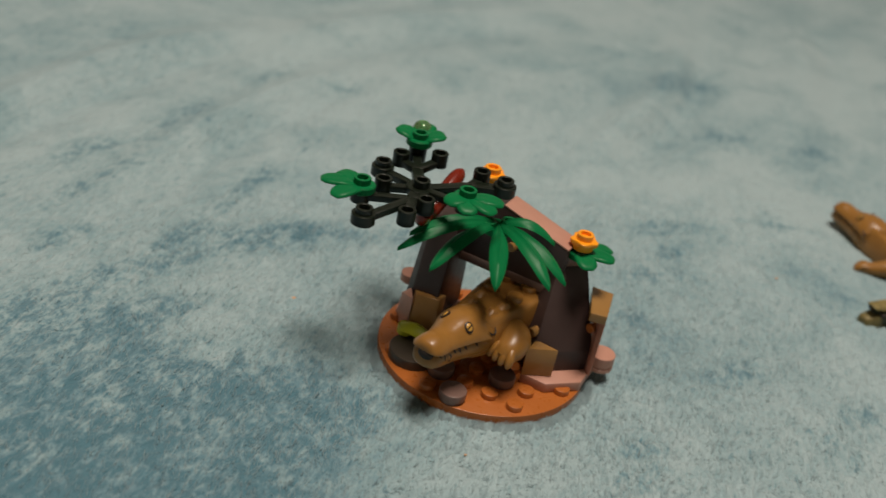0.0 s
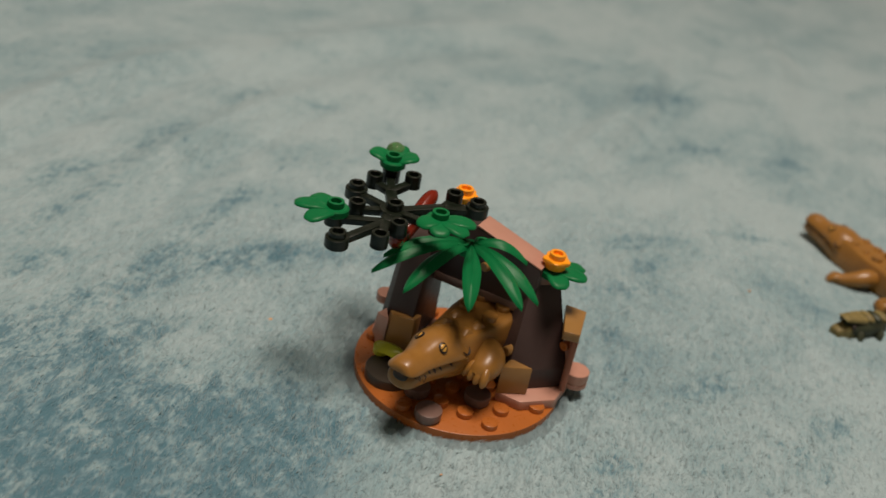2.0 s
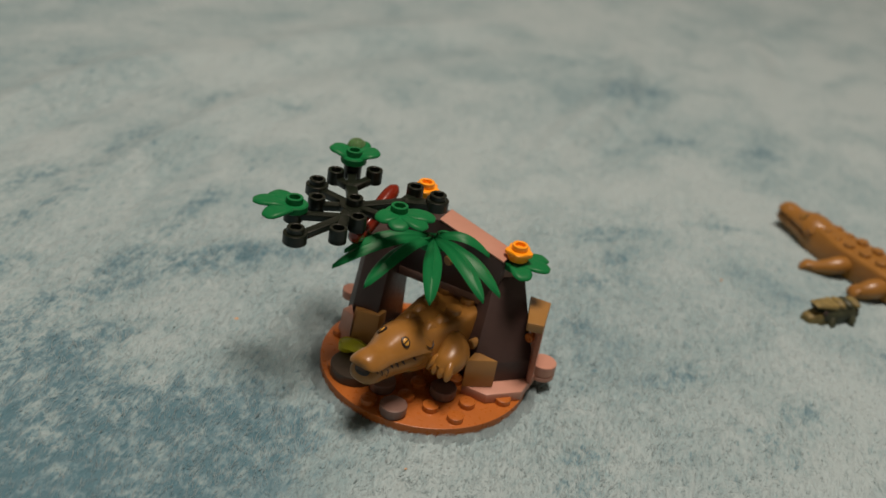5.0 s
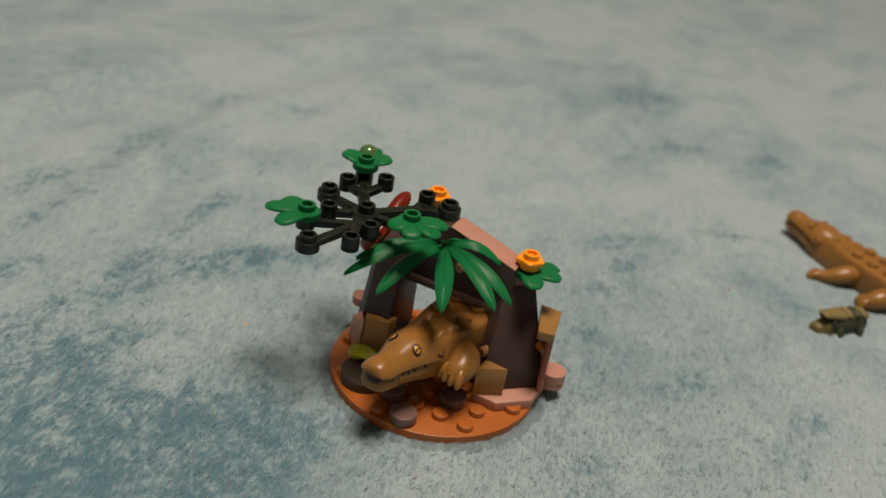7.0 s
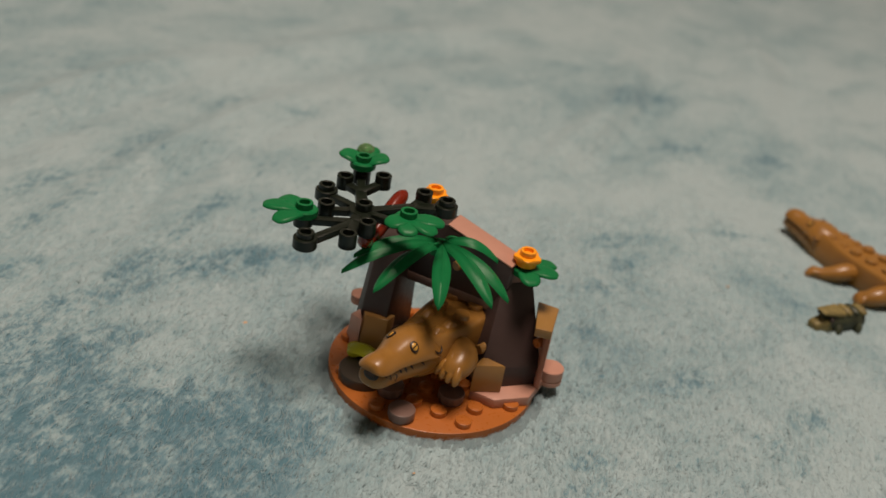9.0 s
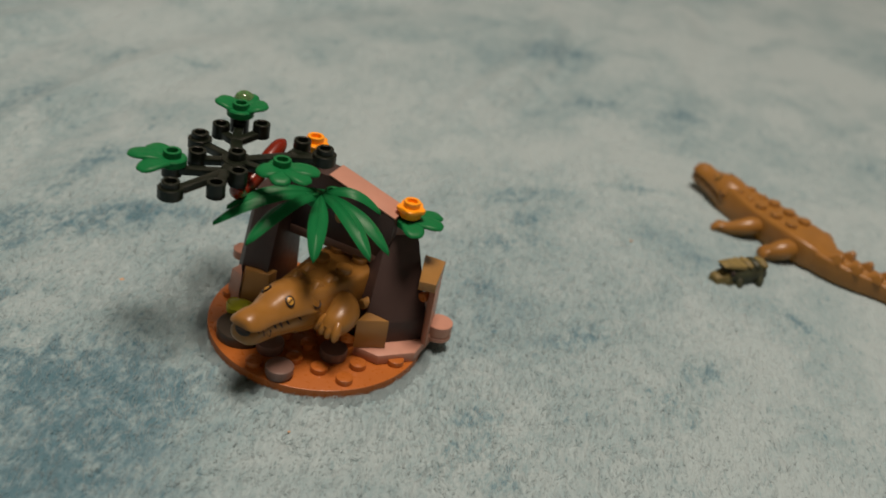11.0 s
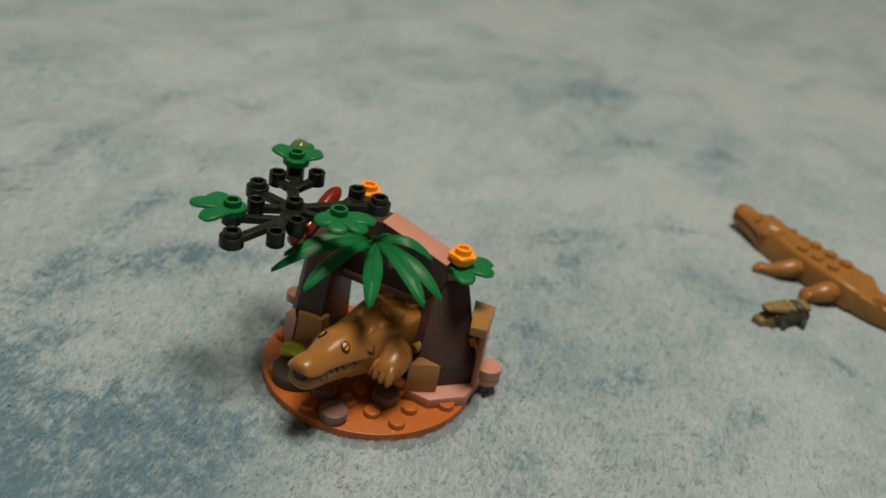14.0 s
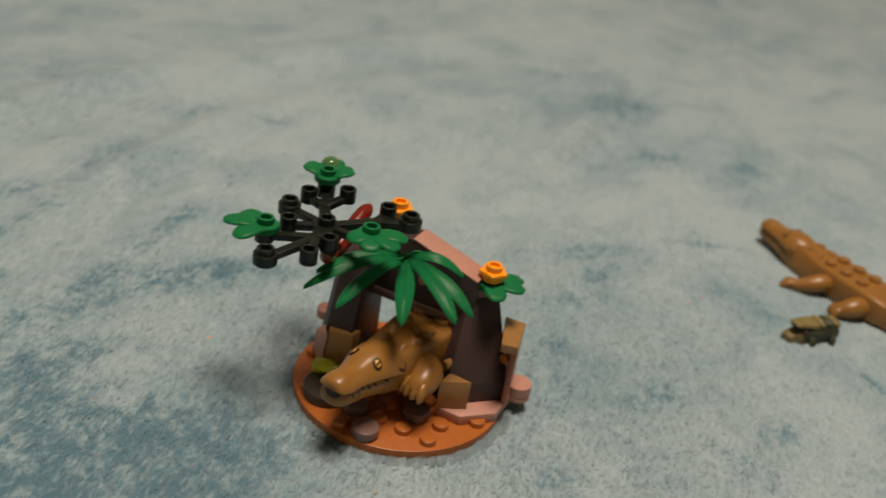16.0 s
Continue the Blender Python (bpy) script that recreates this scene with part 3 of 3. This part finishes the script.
def leaf(x, y, z, tips, width=8.5, with_stud=True, base_r=3.9):
    """A leaf plate: a round boss with lobes towards the tips given."""
    bm = bmesh.new()
    lathe(bm, [(0, 0), (base_r - 0.4, 0), (base_r, 0.4), (base_r, 2.0), (base_r - 0.4, 2.4), (0, 2.4)], (x, y, z), 28)
    for tx, ty, tz in tips:
        lobe(bm, (x, y, z + 1.2), (tx, ty, tz), width)
    if with_stud:
        hollow_stud(bm, x, y, z + 2.4, 1.8)
    return part("leaf", bm, LEAF_GREEN, shelter, "glossy green leaf plate")


flower(18.6, 11.8, 41.6)
leaf(18.6, 11.8, 38.45, [(24.0, 5.0, 39.2), (28.5, 13.5, 40.2), (25, 20.5, 39.6)], 6.4, False)


def palm():
    cx, cy, cz = -4.0, 0.0, 43.5
    bm = bmesh.new()
    for tip in ((-22, -25, 39.5), (-22, -19, 41.8), (-11, -26, 38), (7.5, -22.8, 38.5), (19.6, -14.6, 40), (21.4, -6.5, 38.5), (12, 6, 42)):
        petal(bm, (cx, cy, cz), tip, 5.3, 1.5, 3.9, 0.6, 20, blunt=0.0, neck=0.36)
    lathe(bm, [(0, -1), (4.0, -1), (4.2, 0), (3.8, 1.2), (0, 1.4)], (cx, cy, cz), 24)
    crown = part("palm_leaf", bm, LEAF_GREEN, shelter, "green palm-leaf piece with drooping blades")
    for dx, dy in ((-2.2, -2.2), (2.4, 2.4)):
        bm = bmesh.new()
        hollow_stud(bm, cx + dx, cy + dy, cz + 1.2, 1.6, 2.4, 1.5)
        part("stud", bm, LEAF_GREEN, crown)


palm()


def tree():
    hub = (-24.4, -12.0)
    nodes = {"a": (-18.0, -21.0), "b": (-19.2, -29.0), "c": (-28.9, -34.6), "d": (-36.6, -23.8), "e": (-34.1, -16.2), "f": (-39.6, -7.3), "g": (-38.6, 1.2),
             "h": (-28.7, 6.6), "i": (-36.5, 7.4), "j": (-13.0, 2.6), "k": (-4.6, 0.2), "l": (-9.4, -14.0)}

    def level(x, y):
        """The branch leans down towards its free end."""
        wx, wy = 5.657 + (x + y) * math.sqrt(0.5), 22.627 + (y - x) * math.sqrt(0.5)
        return 51.45 + 0.129 * (wx + 20) - 0.034 * (wy - 29)

    bm = bmesh.new()
    lathe(bm, [(0, 0), (4.0, 0), (4.2, 0.3), (4.2, 2.0), (4.0, 2.2), (0, 2.2)], (*hub, level(*hub)), 24)
    branch = part("branch", bm, BLACK_GREEN, shelter, "flat black-green branch piece with hollow stud ends")

    def arm(p, q, w=2.6, k=0.0):
        d = Vector((q[0] - p[0], q[1] - p[1], 0)).normalized()
        s = Vector((-d.y, d.x, 0)) * w / 2
        P, Q = Vector((*p, level(*p) + k)), Vector((*q, level(*q) + k))
        b2 = bmesh.new()
        ends = (P - s, Q - s, Q + s, P + s)
        solid(b2, [b2.verts.new(e + Vector((0, 0, 0.05))) for e in ends], [b2.verts.new(e + Vector((0, 0, 2.1))) for e in ends], 0.3)
        part("twig", b2, BLACK_GREEN, branch)

    fork_s, fork_n, fork_e = (-23.0, -18.6), (-31.2, -2.0), (-13.2, -3.0)
    arm(hub, fork_s, 4), arm(fork_s, nodes["b"], 2.6, 0.03), arm(fork_s, nodes["c"], 2.6, 0.01), arm(hub, nodes["a"], 2.6, 0.02), arm(fork_s, nodes["d"], 2.6, -0.02), arm(hub, nodes["e"], 2.6, 0.03)
    arm(hub, nodes["f"], 2.6, 0.01), arm(hub, fork_n, 3.4, -0.02), arm(fork_n, nodes["g"], 2.6, 0.03), arm(fork_n, nodes["h"], 2.6, 0.02), arm(fork_n, nodes["i"], 2.6, 0.05)
    arm(hub, fork_e, 3, 0.04), arm(fork_e, nodes["j"], 3, 0.02), arm(fork_e, nodes["k"], 4, 0.06), arm(hub, nodes["l"], 2.6, -0.04)
    bm = bmesh.new()
    hollow_stud(bm, *hub, level(*hub) + 2.2, 2.2)
    part("stud", bm, BLACK_GREEN, branch)
    for k, (x, y) in nodes.items():
        bm = bmesh.new()
        z = level(x, y)
        if k in "cfk":
            lathe(bm, [(0, 3.2), (3.1, 3.2), (3.3, 3.0), (3.3, 0.2), (3.1, 0), (0, 0)], (x, y, z - 0.2), 28)
            hollow_stud(bm, x, y, z + 2.9, 1.7)
        elif k in "dil":
            lathe(bm, [(0, 4.2), (2.7, 4.2), (2.7, 0), (0, 0)], (x, y, z - 0.4), 24)
        else:
            hollow_stud(bm, x, y, z + 0.2, 4.0, 2.45, 1.6, 2.5)
            lathe(bm, [(0, 0), (2.45, 0), (2.45, 1)], (x, y, z), 24)
        part("stud", bm, BLACK_GREEN, branch)
    x, y = nodes["d"]
    z = level(x, y)
    leaf(x, y, z + 2.6, [(x - 9.6, y - 6.0, z + 4.6), (x - 2.6, y - 10.2, z + 3.4), (x - 8.4, y + 1.2, z + 4.5)], 6.2)
    x, y = nodes["i"]
    z = level(x, y)
    leaf(x, y, z + 4.4, [(x - 7.6, y - 0.8, z + 7.4), (x + 5.8, y + 5.2, z + 7.4), (x - 1.8, y + 8.0, z + 7.8)], 7.0)
    x, y = nodes["l"]
    z = level(x, y)
    leaf(x, y, z + 2.2, [(x - 2.6, y - 7.0, z + 3.2), (x + 4.0, y - 7.2, z + 2.6), (x + 9.6, y - 2.4, z + 3.0), (x + 9.6, y + 3.4, z + 3.6)], 6.2)
    # clear dome behind the topmost leaf
    bm = bmesh.new()
    lathe(bm, [(0, 3.6), (1.3, 3.35), (2.4, 2.6), (3.0, 1.4), (3.1, 0), (3.0, -1.5), (0, -1.5)], (-38.6, 12.4, 57.6), 32)
    part("dome", bm, CLEAR, shelter, "clear greenish dome stud")
    # red-brown curved horn behind the branch
    bm = bmesh.new()
    bend = [(0, -15.9, -19.4, 51.6, 1.7), (1, -17.4, -18.4, 49.2, 2.1), (2, -18.5, -15.2, 47.2, 2.2), (3, -18.8, -10, 47.6, 2.4), (4, -18.5, -5.0, 50.2, 2.5), (5, -18.6, 0.6, 52.8, 2.4), (6, -18.5, 4.2, 54.2, 2.0), (6.6, -18.4, 5.9, 54.8, 0.9)]
    limb(bm, [(r[1] - 1.9, r[2] - 0.4, r[3] - 0.9, r[4]) for r in spline(bend, np.linspace(0, 6.6, 26))], 14)
    part("horn", bm, RED_BROWN, shelter, "glossy reddish-brown curved horn")
    flower(-12.6, 9.4, 52.0)


tree()


# ---- crocodiles ----
def superoval(n, x, hw, zb, zt, flat=2.6, low=0.5, taper=0.0, side=0.0):
    """A section across x: widest at the share low of its height, drawn in towards the top by taper."""
    c = zb + low * (zt - zb)
    out = []
    for i in range(n):
        a = 2 * math.pi * i / n
        ca, sa = math.cos(a), math.sin(a)
        zz = math.copysign(abs(sa) ** (2 / flat), sa)
        z = c + (zt - c if zz > 0 else c - zb) * zz
        out.append(Vector((x, side + hw * (1 - taper * max(0, zz)) * math.copysign(abs(ca) ** (2 / flat), ca), z)))
    return out


def wedge_scute(bm, x, y, z, length, width, height, turn=0.0):
    """A low pointed scute that rises towards the tail."""
    m = Matrix.Translation((x, y, z)) @ Matrix.Rotation(turn, 4, "Z")
    w, k = width / 2, length / 2
    low = [(k, -w * 0.6, 0), (k, w * 0.6, 0), (-k, w, 0), (-k, -w, 0)]
    high = [(-k * 0.35, -w * 0.35, height), (-k * 0.35, w * 0.35, height), (-k * 0.8, w * 0.4, height * 0.9), (-k * 0.8, -w * 0.4, height * 0.9)]
    solid(bm, [bm.verts.new(m @ Vector((a, b, -0.8))) for a, b, c in low], [bm.verts.new(m @ Vector(p)) for p in high], 0.3)


HEAD = [(3.4, 2.4, 14.5, 15.7), (2.8, 3.8, 14.1, 16.8), (1.0, 4.8, 13.9, 17.5), (-1.2, 5.0, 13.6, 17.7), (-3.6, 4.9, 13.3, 17.3), (-6.4, 5.2, 13.0, 17.2), (-9, 5.9, 12.8, 17.8),
        (-11.5, 6.7, 12.7, 18.5), (-14, 7.6, 12.5, 18.9), (-17, 8.3, 12.0, 18.7), (-19.5, 8.4, 11.2, 18.1), (-22, 7.7, 10, 17.4), (-25, 6.6, 9, 16.6)]
JAW = [(3.4, 1.7, 10.3, 11.8), (2.8, 3.4, 9.2, 13.6), (0.6, 4.4, 8.4, 14.6), (-2.4, 4.8, 7.8, 14.6), (-7, 5.2, 7.0, 14.2), (-12, 6.6, 6.3, 14.0), (-17, 7.7, 5.8, 13.4), (-22, 7.5, 5.4, 12)]
BODY = [(-13, 6.2, 6.6, 16.2), (-18, 7.4, 5.6, 16.8), (-22, 8.2, 5.2, 16.9), (-27, 8.8, 4.9, 16.4), (-34, 9.3, 4.8, 15.9), (-46, 9.7, 4.8, 15.8), (-58, 9.7, 4.8, 15.7), (-63, 9.0, 4.9, 15.2), (-67, 7.4, 5.2, 14.2), (-69.5, 5.6, 5.6, 13.2)]
TAIL = [(0, 7.0, 4.9, 13.4), (10, 6.4, 4.8, 13.0), (30, 4.6, 4.8, 11.2), (48, 3.1, 4.8, 9.2), (60, 1.9, 4.8, 7.4), (66, 0.7, 4.9, 6.0)]
FEET = 4.8


# legs as rows of place and radius for one side: front, hind; the last two rows are the foot
TUCKED = (((-31, 6.0, 9.8, 3.6), (-29.4, 9.3, 10.2, 4.2), (-26.8, 11.5, 9.8, 4.6), (-24.0, 12.1, 9.0, 4.4), (-21.4, 11.8, 8.0, 3.7), (-19.6, 11.5, 7.2, 2.2)),
          ((-57, 6.5, 10.0, 3.2), (-57.2, 9.5, 9.8, 3.8), (-56.6, 12.0, 9.2, 3.8), (-54.4, 13.0, 8.2, 3.4), (-52.4, 12.6, 7.2, 2.7), (-51, 12.4, 6.8, 1.9)))
SPLAYED = (((-41.0, 7.0, 10.0, 3.4), (-39.6, 11.0, 10.2, 3.9), (-38.0, 14.4, 9.2, 3.6), (-35.4, 17.4, 7.9, 3.0), (-32.4, 20.1, 7.0, 2.4), (-30.4, 21.4, 6.6, 1.6)),
           ((-58.6, 6.4, 9.4, 3.6), (-58.0, 9.8, 9.6, 4.2), (-57.2, 12.8, 9.2, 4.2), (-56.0, 15.4, 8.2, 3.7), (-54.6, 17.4, 7.2, 2.9), (-53.6, 18.8, 6.6, 1.9)))


def crocodile(label, legs, tail_turn=None, tuck=1.0):
    """Mouth at the origin facing +x, feet at height 0."""
    root = new("toy_crocodile")
    down = Matrix.Translation((0, 0, -FEET))

    def piece(name, bm, mats, parent, text="", smooth=50):
        bmesh.ops.transform(bm, matrix=down, verts=bm.verts)
        return part(name, bm, mats, parent, text, smooth)

    # body with lower jaw and legs
    bm = bmesh.new()
    loft(bm, [superoval(44, r[0], r[1], r[2], r[3], 8.0, 0.5, 0.08 + 0.2 * min(1, max(0, (r[0] + 36) / 12))) for r in spline(BODY, np.linspace(-69.5, -13, 46))])
    loft(bm, [superoval(28, r[0], r[1], r[2], r[3], 2.4) for r in spline(JAW, np.linspace(-22, 3.3, 36))])
    for s in (-1, 1):
        for rows in legs:
            path = spline([(k, *r) for k, r in enumerate(rows)], np.linspace(0, 5, 16))
            if s < 0 and tuck < 1:
                # this leg is drawn in under the body
                path = [(r[0], r[1] - 3, r[2] * tuck, r[3] - 2.0, r[4] * 0.8) for r in path]
            limb(bm, [(r[1], s * r[2], r[3], r[4]) for r in path], 18, 0, 0.92)
            if s < 0 and tuck < 1:
                continue
            # toes fan out from the foot
            tip, wrist = Vector(rows[5][:3]), Vector(rows[4][:3])
            d = (tip - wrist)
            d.z = 0
            d.normalize()
            across = Vector((-d.y, d.x, 0))
            w = rows[4][3]
            for k in range(4):
                q = (k - 1.5) / 1.5
                base, end = wrist + across * (q * w * 0.62), tip + across * (q * w * 0.95) + d * (0.9 - 0.5 * abs(q))
                limb(bm, [(p.x, s * p.y, z, r) for p, z, r in ((base - d * 2.2, wrist.z + 0.55 * w, 0.7), (base, wrist.z + 0.50 * w, 1.25), (base.lerp(end, 0.6), tip.z + 0.9, 1.35), (end, tip.z - 0.5, 1.1), (end + d * 0.5, tip.z - 1.3, 0.45))], 10)
    # neck plates: low paired bumps behind the skull
    for x, y, h, k in ((-22.5, 3.6, 16.5, 1.0), (-28.2, 3.9, 15.9, 1.12)):
        for s in (-1, 1):
            wedge_scute(bm, x, s * y, h, 6.2 * k, 4.8 * k, 1.3)
    body = piece("body", bm, CROC_BROWN, root)
    for r in range(3):
        for s in (-4, 4):
            bm = bmesh.new()
            stud(bm, -36.0 - 8 * r, s, 15.65)
            piece("back_stud", bm, CROC_BROWN, body)
    # upper jaw and skull with a crisp lip
    bm = bmesh.new()
    loft(bm, [superoval(32, r[0], r[1], r[2], r[3], 3.4, 0.16, 0.46) for r in spline(HEAD, np.linspace(-25, 3.3, 58))])
    skull = piece("upper_jaw", bm, CROC_BROWN, root)
    # a dark ball stands in for the shade of the mouth hole
    bm = bmesh.new()
    ball(bm, (2.5, 0.4, 13.3), 2.0, 0, (0.65, 1.2, 0.8))
    piece("mouth", bm, MOUTH_SHADE, root, "dark ball painted as the shaded opening between the jaws")

    def skin(x, a, s):
        r = spline(HEAD, [x])[0]
        c = r[2] + 0.16 * (r[3] - r[2])
        zz = abs(math.sin(a)) ** (2 / 3.4)
        return Vector((x, s * r[1] * (1 - 0.46 * zz) * abs(math.cos(a)) ** (2 / 3.4), c + (r[3] - c) * zz))

    def cheek(x, z, s):
        r = spline(JAW, [x])[0]
        zz = min(0.99, abs(z - (r[2] + r[3]) / 2) / ((r[3] - r[2]) / 2))
        return Vector((x, s * (0.14 + r[1] * (1 - zz ** 2.4) ** (1 / 2.4)), z))

    for s in (-1, 1):
        ex, ea = -11.6, 0.62
        p0 = skin(ex, ea, s) + Vector((0.1, s * 0.1, 0.1))
        nz = (skin(ex + 0.6, ea, s) - skin(ex - 0.6, ea, s)).cross(skin(ex, ea + 0.15, s) - skin(ex, ea - 0.15, s))
        m = (nz if nz.z > 0 else -nz).to_track_quat("Z", "X").to_matrix().to_4x4()
        bm = bmesh.new()
        for r, h, mi in ((1.62, 0.30, 0), (1.18, 0.42, 1)):
            lathe(bm, [(0, h), (r * 0.9, h * 0.8), (r, h * 0.5), (r, h - 1.4)], p0, 22, m @ Matrix.Diagonal((1.0, 0.8, 1, 1)), mi)
        g = bmesh.ops.create_cube(bm, size=1)
        bmesh.ops.transform(bm, matrix=Matrix.Translation(p0) @ m @ Matrix.Translation((0, 0, 0.42)) @ Matrix.Rotation(0.5 * s, 4, "Z") @ Matrix.Diagonal((0.36, 1.9, 0.12, 1)), verts=g["verts"])
        piece("eye", bm, [INK, EYE_YELLOW], skull, "amber printed eye with a dark rim and slit pupil")
        bm = bmesh.new()
        limb(bm, [(-17.2, s * 7.5, 15.0, 0.1), (-18.2, s * 8.1, 13.9, 0.28), (-19.4, s * 8.2, 13.4, 0.3), (-20.4, s * 7.9, 13.9, 0.26), (-20.8, s * 7.3, 14.8, 0.1)], 8)
        piece("ear_mark", bm, INK, skull, "thin dark curved ear line")
        # printed teeth along the lip: x, half width, depth below the lip
        for x, w, h in ((0.8, 0.3, 1.2), (-0.6, 0.4, 2.2), (-2.6, 0.8, 3.3), (-5.2, 0.36, 1.5), (-7.2, 0.42, 1.8), (-9.4, 0.36, 1.5), (-13.4, 0.38, 1.4)):
            top = spline(HEAD, [x])[0][2] + 0.1
            bm = bmesh.new()
            out = [cheek(x - w, top, s), cheek(x + w, top, s), cheek(x + w * 0.7, top - h * 0.5, s), cheek(x - 0.45, top - h, s), cheek(x - w * 1.4, top - h * 0.5, s)]
            lo = [bm.verts.new(p + Vector((0, -s * 0.5, 0))) for p in out]
            hi = [bm.verts.new(p) for p in out]
            bm.faces.new(hi), bm.faces.new(lo)
            for k in range(5):
                bm.faces.new((hi[k], hi[(k + 1) % 5], lo[(k + 1) % 5], lo[k]))
            piece("printed_tooth", bm, INK, body)
    if tail_turn is not None:
        def along(d):
            a = radians(tail_turn) * min(1, d / 25)
            return -66.5 - d * math.cos(a), -d * math.sin(a)

        bm = bmesh.new()
        loft(bm, [superoval(28, *[along(r[0])[0]], r[1], r[2], r[3], 9.0, 0.5, 0.04, along(r[0])[1]) for r in spline(TAIL, np.linspace(0, 66, 34))])
        tail = piece("tail", bm, CROC_BROWN, root, "", 22)
        for i in range(8):
            d = 7.5 + 7.6 * i
            r = spline(TAIL, [d])[0]
            x, y = along(d)
            for s in (-1, 1) if i < 6 else (0,):
                bm = bmesh.new()
                h = 3.1 - 0.2 * i
                wedge_scute(bm, x, y + s * r[1] * 0.56, r[3] - 0.2, 6.6, 0.92 * r[1], h, radians(tail_turn))
                piece("scute", bm, CROC_BROWN, tail)
    return tagged(root, label, "toy crocodile")


def place(ob, x, y, z, rz, rx=0.0, ry=0.0):
    ob.matrix_world = pose(x * MM, y * MM, z * MM, rx, ry, rz)


croc = crocodile("glossy brown plastic crocodile lying under the toy shelter, jaws ajar", TUCKED, None, 0.6)
place(croc, -21.4, -1.55, 8.6 + FEET, 217.5)
croc2 = crocodile("brown plastic crocodile with back studs lying on the blanket", SPLAYED, 17)
place(croc2, 199.5, 102.6, -1.2, 100.8, 0, 1.3)


def hatchling():
    """Chunky little reptile, snout at the origin facing -x."""
    root = new("toy_hatchling")
    bm = bmesh.new()
    limb(bm, [(3.5, 0, 3.2, 1.6), (6, 0, 3.4, 3.2), (10, 0, 3.5, 3.8), (15, 0, 3.4, 3.7), (18.5, 0, 3.2, 3.0), (19.6, 0, 3.2, 1.4)], 14, 0, 0.85)
    for s in (-1, 1):
        for x in (8, 16):
            limb(bm, [(x, s * 2.2, 3.0, 1.5), (x - 0.4, s * 3.6, 2.2, 1.4), (x - 0.9, s * 4.0, 1.2, 1.1), (x - 1.6, s * 4.1, 0.8, 0.5)], 10)
    part("body", bm, MOSS, root, "dark green mottled body", 50)
    bm = bmesh.new()
    solid(bm, [bm.verts.new(p) for p in ((-0.2, -2.0, 1.2), (8, -3.2, 0.8), (8, 3.2, 0.8), (-0.2, 2.0, 1.2))], [bm.verts.new(p) for p in ((-0.4, -1.6, 3.6), (8.4, -2.9, 5.4), (8.4, 2.9, 5.4), (-0.4, 1.6, 3.6))], 0.6)
    part("snout", bm, OLIVE, root, "pale olive snout", 50)
    bm = bmesh.new()
    solid(bm, [bm.verts.new(p) for p in ((1.6, -2.2, 6.5), (9.5, -3.0, 5.6), (9.5, 3.0, 5.6), (1.6, 2.2, 6.5))], [bm.verts.new(p) for p in ((1.0, -1.6, 7.3), (9.8, -2.7, 7.2), (9.8, 2.7, 7.2), (1.0, 1.6, 7.3))], 0.5)
    part("crest", bm, OLIVE, root, "olive head plate above the snout", 50)
    for i in range(3):
        bm = bmesh.new()
        ball(bm, (11.4 + 3.1 * i, 0, 6.4 - 0.2 * i), 1.9, 0, (0.85, 1.6, 0.6))
        part("back_plate", bm, OLIVE if i != 1 else MOSS, root, "", 50)
    for s in (-1, 1):
        bm = bmesh.new()
        ball(bm, (4.6, s * 2.7, 5.0), 0.75, 0)
        part("eye", bm, INK, root, "small black eye", 50)
    return tagged(root, "small olive and dark-green toy reptile beside the crocodile", "toy reptile")


hatch = hatchling()
hatch.matrix_world = pose(0.1572, 0.0318, -0.0012, 0, 0, 3.5) @ Matrix.Diagonal((1.2, 1.25, 1.36, 1))


# ---- crumbs of lint on the blanket ----
def crumb(x, y, r):
    bm = bmesh.new()
    ball(bm, (0, 0, r * 0.5), r, 0, (1.3, 1, 0.7), None, 8)
    place(tagged(part("lint_crumb", bm, CRUMB), "tiny pale orange crumb on the blanket", "crumb", "crumbs on the blanket"), x, y, ground(x, y) + 0.2, 30 * r)


for x, y, r in ((-47.0, 54.0, 0.7), (139.3, 60.7, 0.5), (-13.0, -20.0, 0.35)):
    crumb(x, y, r)
